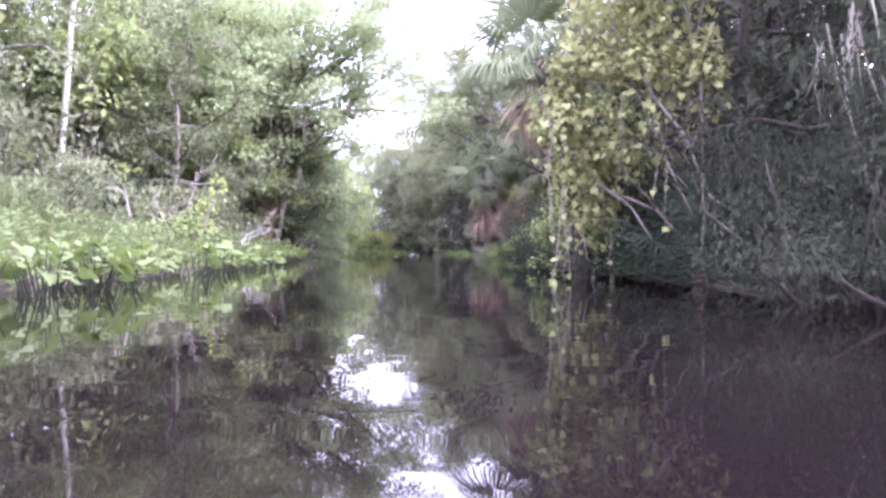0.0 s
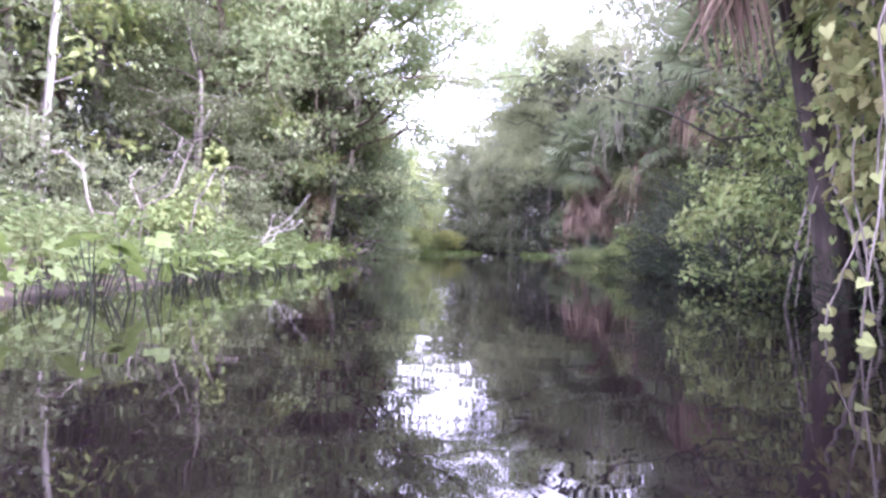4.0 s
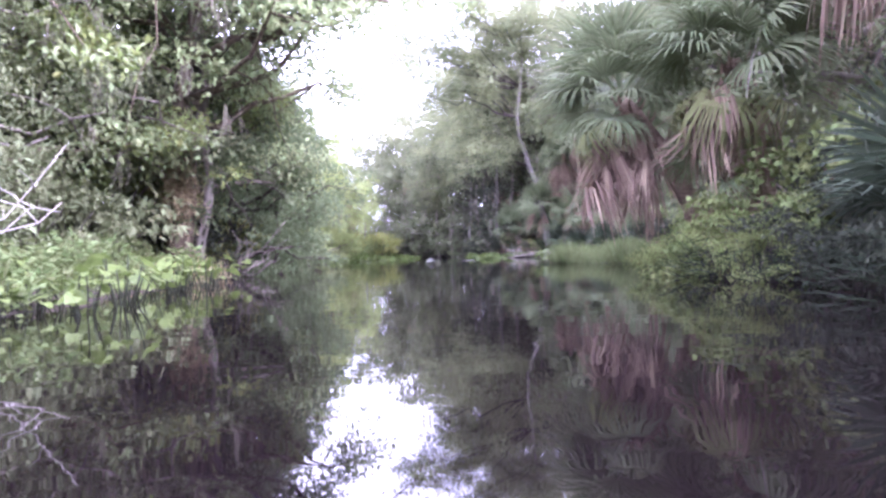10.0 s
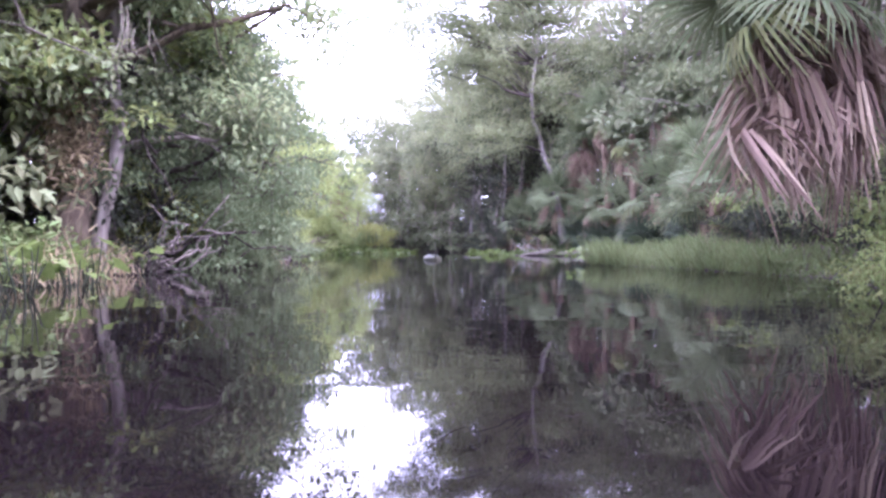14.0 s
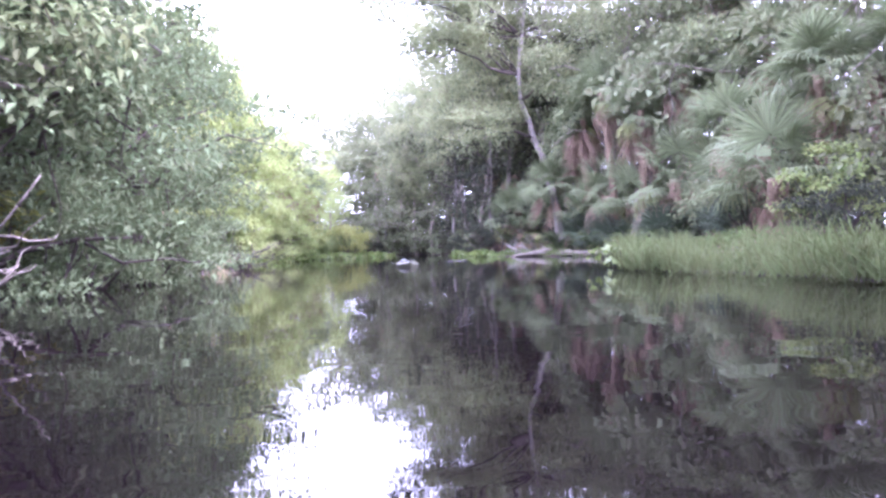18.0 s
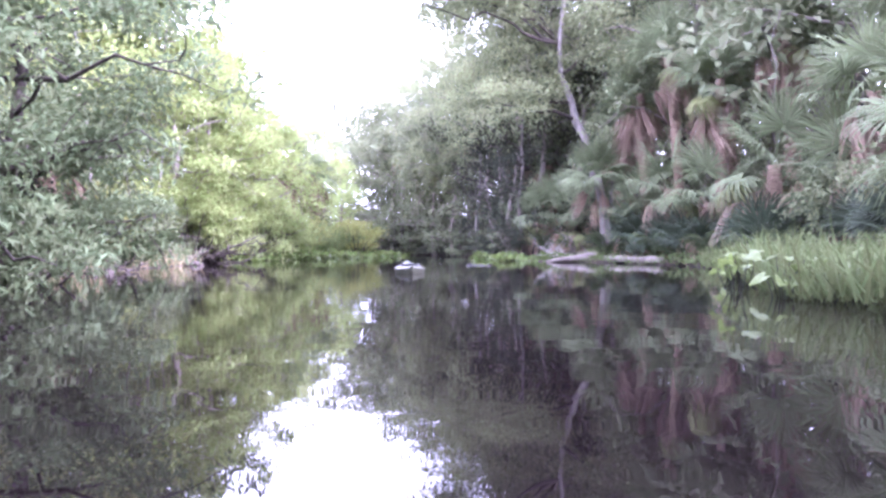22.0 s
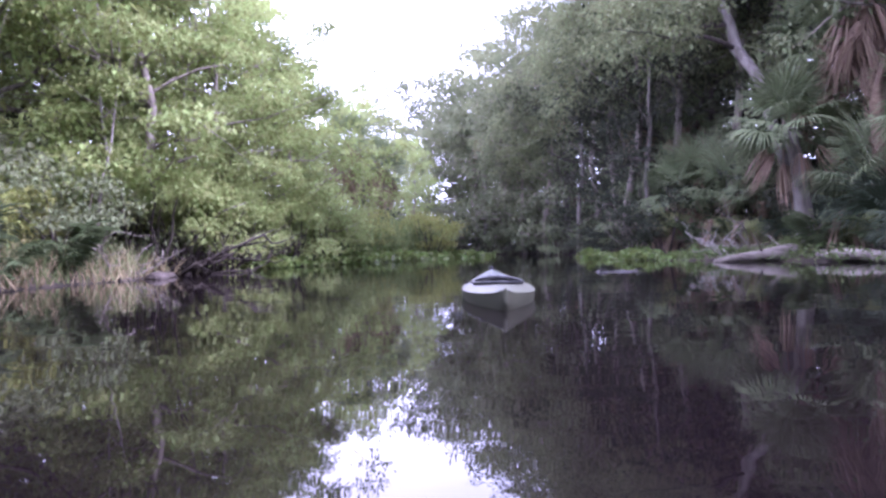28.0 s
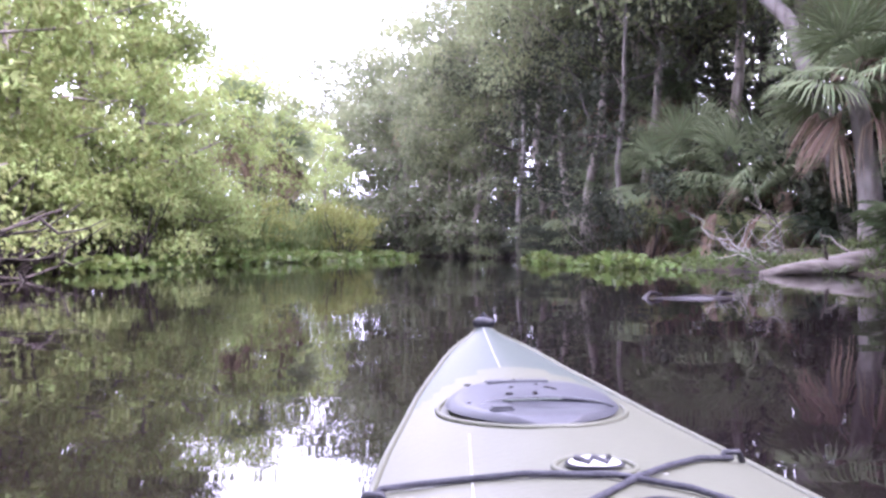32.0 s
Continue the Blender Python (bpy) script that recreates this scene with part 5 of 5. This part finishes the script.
COCKPIT_MID, COCKPIT_LONG, COCKPIT_WIDE = 2.05, 0.52, 0.245
stations = np.concatenate([np.linspace(0, 0.2, 7), np.linspace(0.24, 3.5, 76), np.linspace(3.54, 3.7, 6)])
side_u = np.sin(np.linspace(-1, 1, 33) * math.pi / 2)
verts, quads = [], []
for s in stations:
    for q in side_u:
        x = q * smooth_at(s, 1)
        verts.append((x, -s, deck_z(s, x)))
cols = len(side_u)
for i in range(len(stations) - 1):
    for j in range(cols - 1):
        s, x = 0.5 * (stations[i] + stations[i + 1]), 0.25 * sum(verts[a][0] for a in (i * cols + j, i * cols + j + 1, (i + 1) * cols + j, (i + 1) * cols + j + 1))
        if ((s - COCKPIT_MID) / COCKPIT_LONG) ** 2 + (x / COCKPIT_WIDE) ** 2 < 1:
            continue
        a = i * cols + j
        quads.append((a, a + cols, a + cols + 1, a + 1))
for base in (0, (len(stations) - 1) * cols):
    quads += [(base + j, base + j + 1, base + cols - 2 - j, base + cols - 1 - j) for j in range(cols // 2 - 1)]
deck_mesh = raw_mesh("deck", verts, np.array(quads), HULL, smooth=True)
deck_mesh.materials.append(HULL_BOW)
bow = [0.47 + 1.6 * verts[q[0]][0] ** 2 * 2.2 > -verts[q[0]][1] for q in quads]
deck_mesh.polygons.foreach_set("material_index", np.array(bow, dtype=np.int32))
deck = piece("deck", deck_mesh, kayak, "pale cream plastic deck, scuffed, grey-green at the bow")
verts, quads = [], []
for s in stations:
    half, gun, keel = smooth_at(s, 1), smooth_at(s, 3), smooth_at(s, 4)
    for q in np.linspace(-1, 1, 21):
        x = math.sin(q * math.pi / 2) * (half + 0.004)
        verts.append((x, -s, keel + (gun - 0.002 - keel) * abs(q) ** 2.4))
for i in range(len(stations) - 1):
    for j in range(20):
        a = i * 21 + j
        quads.append((a, a + 1, a + 22, a + 21))
for base in (0, (len(stations) - 1) * 21):
    quads += [(base + j, base + j + 1, base + 19 - j, base + 20 - j) for j in range(9)]
piece("hull", raw_mesh("hull", verts, np.array(quads), HULL, smooth=True), kayak, "pale plastic hull below the gunwale")
for sgn in (-1, 1):
    t = Tubes()
    t.add([(sgn * smooth_at(s, 1), -s, smooth_at(s, 3)) for s in stations[1:-1]], 0.008, 6)
    piece("gunwale", t.mesh("gunwale", HULL), kayak, "rounded plastic gunwale edge")


def ring_on_deck(mid, wide, long, width, high, steps=48, name="rim", mat=HULL, label="", power=2.0, parent=None, lift=0.0):
    """A raised rim that follows an oval on the deck."""
    t = Tubes()
    pts = []
    for k in range(steps + 1):
        a = 2 * math.pi * k / steps
        c, sn = math.cos(a), math.sin(a)
        x = wide * math.copysign(abs(c) ** (2 / power), c)
        s = mid - long * math.copysign(abs(sn) ** (2 / power), sn)
        pts.append((x, -s, deck_z(s, x) + high + lift))
    t.add(pts, width, 8)
    return piece(name, t.mesh(name, mat), parent or kayak, label)


HATCH_MID, HATCH_WIDE, HATCH_LONG = 0.842, 0.19, 0.172


def hatch_half(s):
    """The hatch is blunt behind and pointed to a soft arch in front."""
    u = (s - (HATCH_MID - HATCH_LONG)) / (2 * HATCH_LONG)
    u = min(1.0, max(0.0, u))
    return HATCH_WIDE * min(1.0, (max(0.0, math.sin(math.pi * u ** 0.72))) ** 0.55)


verts, quads = [], []
hs = HATCH_MID - HATCH_LONG + 2 * HATCH_LONG * (0.5 - 0.5 * np.cos(np.linspace(0.02, math.pi - 0.02, 30)))
for s in hs:
    half = hatch_half(s)
    for q in np.linspace(-1, 1, 25):
        x = q * half
        dish = 0.014 * math.exp(-((x - 0.03) / 0.09) ** 2 - ((s - HATCH_MID - 0.035) / 0.055) ** 2)
        edge = min(1.0, 8 * (1 - abs(q)) + 0.15, 0.15 + 30 * (s - hs[0]), 0.15 + 30 * (hs[-1] - s))
        verts.append((x, -s, deck_z(s, 0.0) - 0.012 * (x / HATCH_WIDE) ** 2 + 0.016 * edge - dish))
for i in range(len(hs) - 1):
    for j in range(24):
        a = i * 25 + j
        quads.append((a, a + 25, a + 26, a + 1))
hatch = piece("hatch_cover", raw_mesh("hatch_cover", verts, np.array(quads), HATCH, smooth=True), kayak, "slate-blue rubber hatch cover with moulded recess and water drops")
t = Tubes()
outline = [(hatch_half(s) + 0.016, -s) for s in hs] + [(-hatch_half(s) - 0.016, -s) for s in hs[::-1]]
outline.append(outline[0])
t.add([(x, y, deck_z(-y, x) + 0.001) for x, y in outline], 0.006, 7)
piece("hatch_rim", t.mesh("hatch_rim", HULL), kayak, "raised pale rim round the hatch")
t = Tubes()
t.add([(x, -(HATCH_MID + 0.055 - 0.02 * math.cos(9 * x)), deck_z(HATCH_MID, 0) + 0.018) for x in np.linspace(-0.075, 0.05, 9)], 0.0028, 6)
piece("pull_strap", t.mesh("pull_strap", HULL_BOW), hatch, "thin pale pull strap")
t = Tubes()
t.add([(0.16 * math.cos(a) + 0.0, -(HATCH_MID + 0.07 - 0.075 * math.sin(a)), deck_z(HATCH_MID + 0.07 - 0.075 * math.sin(a), 0) + 0.0135 - 0.008 * math.cos(a) ** 2) for a in np.linspace(0.25, 2.5, 18)], np.interp(np.linspace(0, 1, 18), (0, 0.2, 0.8, 1), (0.002, 0.006, 0.006, 0.002)), 7)
piece("moulded_ridge", t.mesh("moulded_ridge", HATCH), hatch, "curved ridge moulded into the cover")
bm = bmesh.new()
bmesh.ops.create_cube(bm, size=1.0)
bmesh.ops.scale(bm, vec=(0.15, 0.035, 0.012), verts=bm.verts)
bmesh.ops.bevel(bm, geom=bm.edges[:], offset=0.004, segments=2, affect="EDGES")
bmesh.ops.translate(bm, vec=(-0.012, -(HATCH_MID - HATCH_LONG + 0.028), deck_z(HATCH_MID - HATCH_LONG + 0.028, 0) + 0.012), verts=bm.verts)
me = bpy.data.meshes.new("front_tab")
bm.to_mesh(me)
bm.free()
me.materials.append(HATCH)
piece("front_tab", me, hatch, "raised rubber tab at the front of the cover")
bm = bmesh.new()
bmesh.ops.create_cube(bm, size=1.0)
bmesh.ops.scale(bm, vec=(0.05, 0.03, 0.014), verts=bm.verts)
bmesh.ops.bevel(bm, geom=bm.edges[:], offset=0.005, segments=2, affect="EDGES")
bmesh.ops.translate(bm, vec=(-0.085, -(HATCH_MID + 0.085), deck_z(HATCH_MID + 0.085, 0) + 0.014), verts=bm.verts)
me = bpy.data.meshes.new("pull_grip")
bm.to_mesh(me)
bm.free()
me.materials.append(HATCH)
piece("pull_grip", me, hatch, "small rubber grip of the pull strap")
drops = random.Random(3)
for i in range(14):
    bm = bmesh.new()
    bmesh.ops.create_uvsphere(bm, u_segments=8, v_segments=5, radius=0.004 + 0.004 * drops.random())
    x, s = drops.uniform(-0.15, 0.06), drops.uniform(0.68, 0.88)
    bmesh.ops.scale(bm, vec=(1.3, 1.0, 0.4), verts=bm.verts)
    bmesh.ops.translate(bm, vec=(x, -s, deck_z(s, 0) - 0.012 * (x / HATCH_WIDE) ** 2 + 0.016), verts=bm.verts)
    me = bpy.data.meshes.new("water_drop")
    bm.to_mesh(me)
    bm.free()
    me.materials.append(WATER)
    piece("water_drop", me, hatch)

# moulded seam lines along and across the deck
for x0, s0, x1, s1 in ((-0.16, 1.0, -0.21, 1.5), (-0.005, 0.04, -0.02, 0.50), (-0.11, 1.28, 0.11, 1.28)):
    t = Tubes()
    t.add([(x0 + (x1 - x0) * u, -(s0 + (s1 - s0) * u), deck_z(s0 + (s1 - s0) * u, x0 + (x1 - x0) * u) - 0.0005) for u in np.linspace(0, 1, 16)], 0.0022, 5)
    piece("seam", t.mesh("seam", SEAM), kayak, "thin moulded line in the deck")

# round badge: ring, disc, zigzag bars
BADGE_X, BADGE_S = 0.006, 1.25
for name, radius, lift, mat in (("badge_disc", 0.047, 0.0055, BLACK_PLASTIC), ("badge_field", 0.041, 0.0075, WHITE)):
    verts = [(BADGE_X, -BADGE_S, deck_z(BADGE_S, 0) + lift)]
    for k in range(36):
        a = 2 * math.pi * k / 36
        x, s = BADGE_X + radius * math.cos(a), BADGE_S + radius * math.sin(a) * 0.72
        verts.append((x, -s, deck_z(s, x) + lift))
    tris = [(0, 1 + (k + 1) % 36, 1 + k) for k in range(36)]
    piece(name, raw_mesh(name, verts, np.array(tris), mat), kayak, "oval badge printed black and white")
t = Tubes()
t.add([(BADGE_X + x, -(BADGE_S + y), deck_z(BADGE_S, BADGE_X + x) + 0.009) for x, y in ((-0.026, -0.014), (-0.014, 0.014), (0.0, -0.012), (0.014, 0.014), (0.026, -0.014))], 0.006, 5)
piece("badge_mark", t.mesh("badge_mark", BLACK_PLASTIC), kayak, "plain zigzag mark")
t = Tubes()
t.add([(BADGE_X + 0.064 * math.cos(a), -(BADGE_S + 0.05 * math.sin(a)), deck_z(BADGE_S + 0.05 * math.sin(a), BADGE_X + 0.064 * math.cos(a)) + 0.001) for a in np.linspace(0, 2 * math.pi, 49)], 0.005, 8)
piece("badge_rim", t.mesh("badge_rim", HULL), kayak, "moulded oval rim round the badge")

# deck cords with their pad eyes
CORDS = (((-0.3, 1.25), (-0.285, 1.205), (-0.225, 1.235), (-0.07, 1.28), (0.055, 1.325), (0.145, 1.375), (0.195, 1.44), (0.315, 1.55)),
         ((0.325, 1.135), (0.24, 1.19), (0.165, 1.255), (0.09, 1.325), (-0.015, 1.43), (-0.1, 1.52), (-0.22, 1.58)))
for cord in CORDS:
    t = Tubes()
    t.add([(x - 0.04, -s, deck_z(s, x - 0.04) + 0.008) for x, s in cord], 0.0049, 8)
    piece("deck_cord", t.mesh("deck_cord", CORD), kayak, "dark grey elastic deck cord")
for x, s in ((-0.335, 1.25), (0.285, 1.135), (0.275, 1.55), (-0.26, 1.58)):
    t = Tubes()
    t.add([(x - 0.02, -s, deck_z(s, x)), (x - 0.012, -s, deck_z(s, x) + 0.018), (x + 0.012, -s, deck_z(s, x) + 0.018), (x + 0.02, -s, deck_z(s, x))], 0.006, 6)
    piece("pad_eye", t.mesh("pad_eye", BLACK_PLASTIC), kayak, "black pad eye")

# bow toggle and its cord
t = Tubes()
t.add([(-0.035, -0.05, 0.298), (-0.02, -0.051, 0.303), (0.0, -0.055, 0.306), (0.02, -0.058, 0.303), (0.035, -0.06, 0.298)], (0.010, 0.017, 0.019, 0.017, 0.010), 10)
piece("bow_toggle", t.mesh("bow_toggle", BLACK_PLASTIC), kayak, "black bow carrying toggle")
t = Tubes()
t.add([(-0.012, -0.03, 0.29), (-0.012, -0.03, 0.31), (0.0, -0.05, 0.335), (0.014, -0.05, 0.31), (0.014, -0.05, 0.288)], 0.005, 6)
piece("toggle_cord", t.mesh("toggle_cord", CORD), kayak)

# cockpit: coaming, floor, seat
ring_on_deck(COCKPIT_MID, COCKPIT_WIDE + 0.012, COCKPIT_LONG + 0.015, 0.016, 0.02, name="coaming", mat=BLACK_PLASTIC, label="black cockpit rim")
bm = bmesh.new()
bmesh.ops.create_cube(bm, size=1.0)
bmesh.ops.scale(bm, vec=(0.38, 0.40, 0.05), verts=bm.verts)
bmesh.ops.bevel(bm, geom=bm.edges[:], offset=0.02, segments=2, affect="EDGES")
bmesh.ops.translate(bm, vec=(0, -2.2, 0.0), verts=bm.verts)
me = bpy.data.meshes.new("seat")
bm.to_mesh(me)
bm.free()
me.materials.append(BLACK_PLASTIC)
piece("seat", me, kayak, "low black seat pad")
put_self(kayak, -2.203, 52.9, -0.06, 4.9)

# dark half-sunken wood in the shallows
sunken = thing("sunken_log", "dark smooth half-sunken log just breaking the surface", "log", at=(0.1, 57.2, -0.05))
rng = np.random.default_rng(66)
t = Tubes()
t.add([(-0.85, 0.1, -0.10), (-0.6, 0.06, -0.04), (-0.3, 0.0, -0.03), (0.0, -0.02, -0.02), (0.3, 0.0, -0.03), (0.6, 0.05, -0.09)], (0.05, 0.09, 0.10, 0.115, 0.10, 0.06), 9, 0.05, rng)
piece("trunk", t.mesh("trunk", WET_WOOD), sunken)
for x in (-0.55, 0.15):
    t = Tubes()
    t.add([(x, 0.0, 0.0), (x + 0.12, 0.12, 0.10), (x + 0.26, 0.18, 0.08)], (0.03, 0.022, 0.012), 5)
    piece("branch_stub", t.mesh("branch_stub", WET_WOOD), sunken)
# stones at the foot of the left bank
for i, (x, y, size) in enumerate(((-10.2, 58.4, 0.28), (-9.9, 58.0, 0.18), (-10.4, 59.2, 0.22))):
    rng = np.random.default_rng(680 + i)
    bm = bmesh.new()
    bmesh.ops.create_icosphere(bm, subdivisions=2, radius=size)
    for v in bm.verts:
        v.co *= 1 + 0.16 * float(noise.noise(v.co * 7 + Vector((i * 5, 0, 0))))
        v.co.z *= 0.55
    me = bpy.data.meshes.new("stone")
    bm.to_mesh(me)
    bm.free()
    me.materials.append(BARK_DARK)
    stone = tagged(new("stone", me), "grey rounded stone at the water's edge", "stone", "stones at the bank")
    stone.location = (x, y, 0.02)
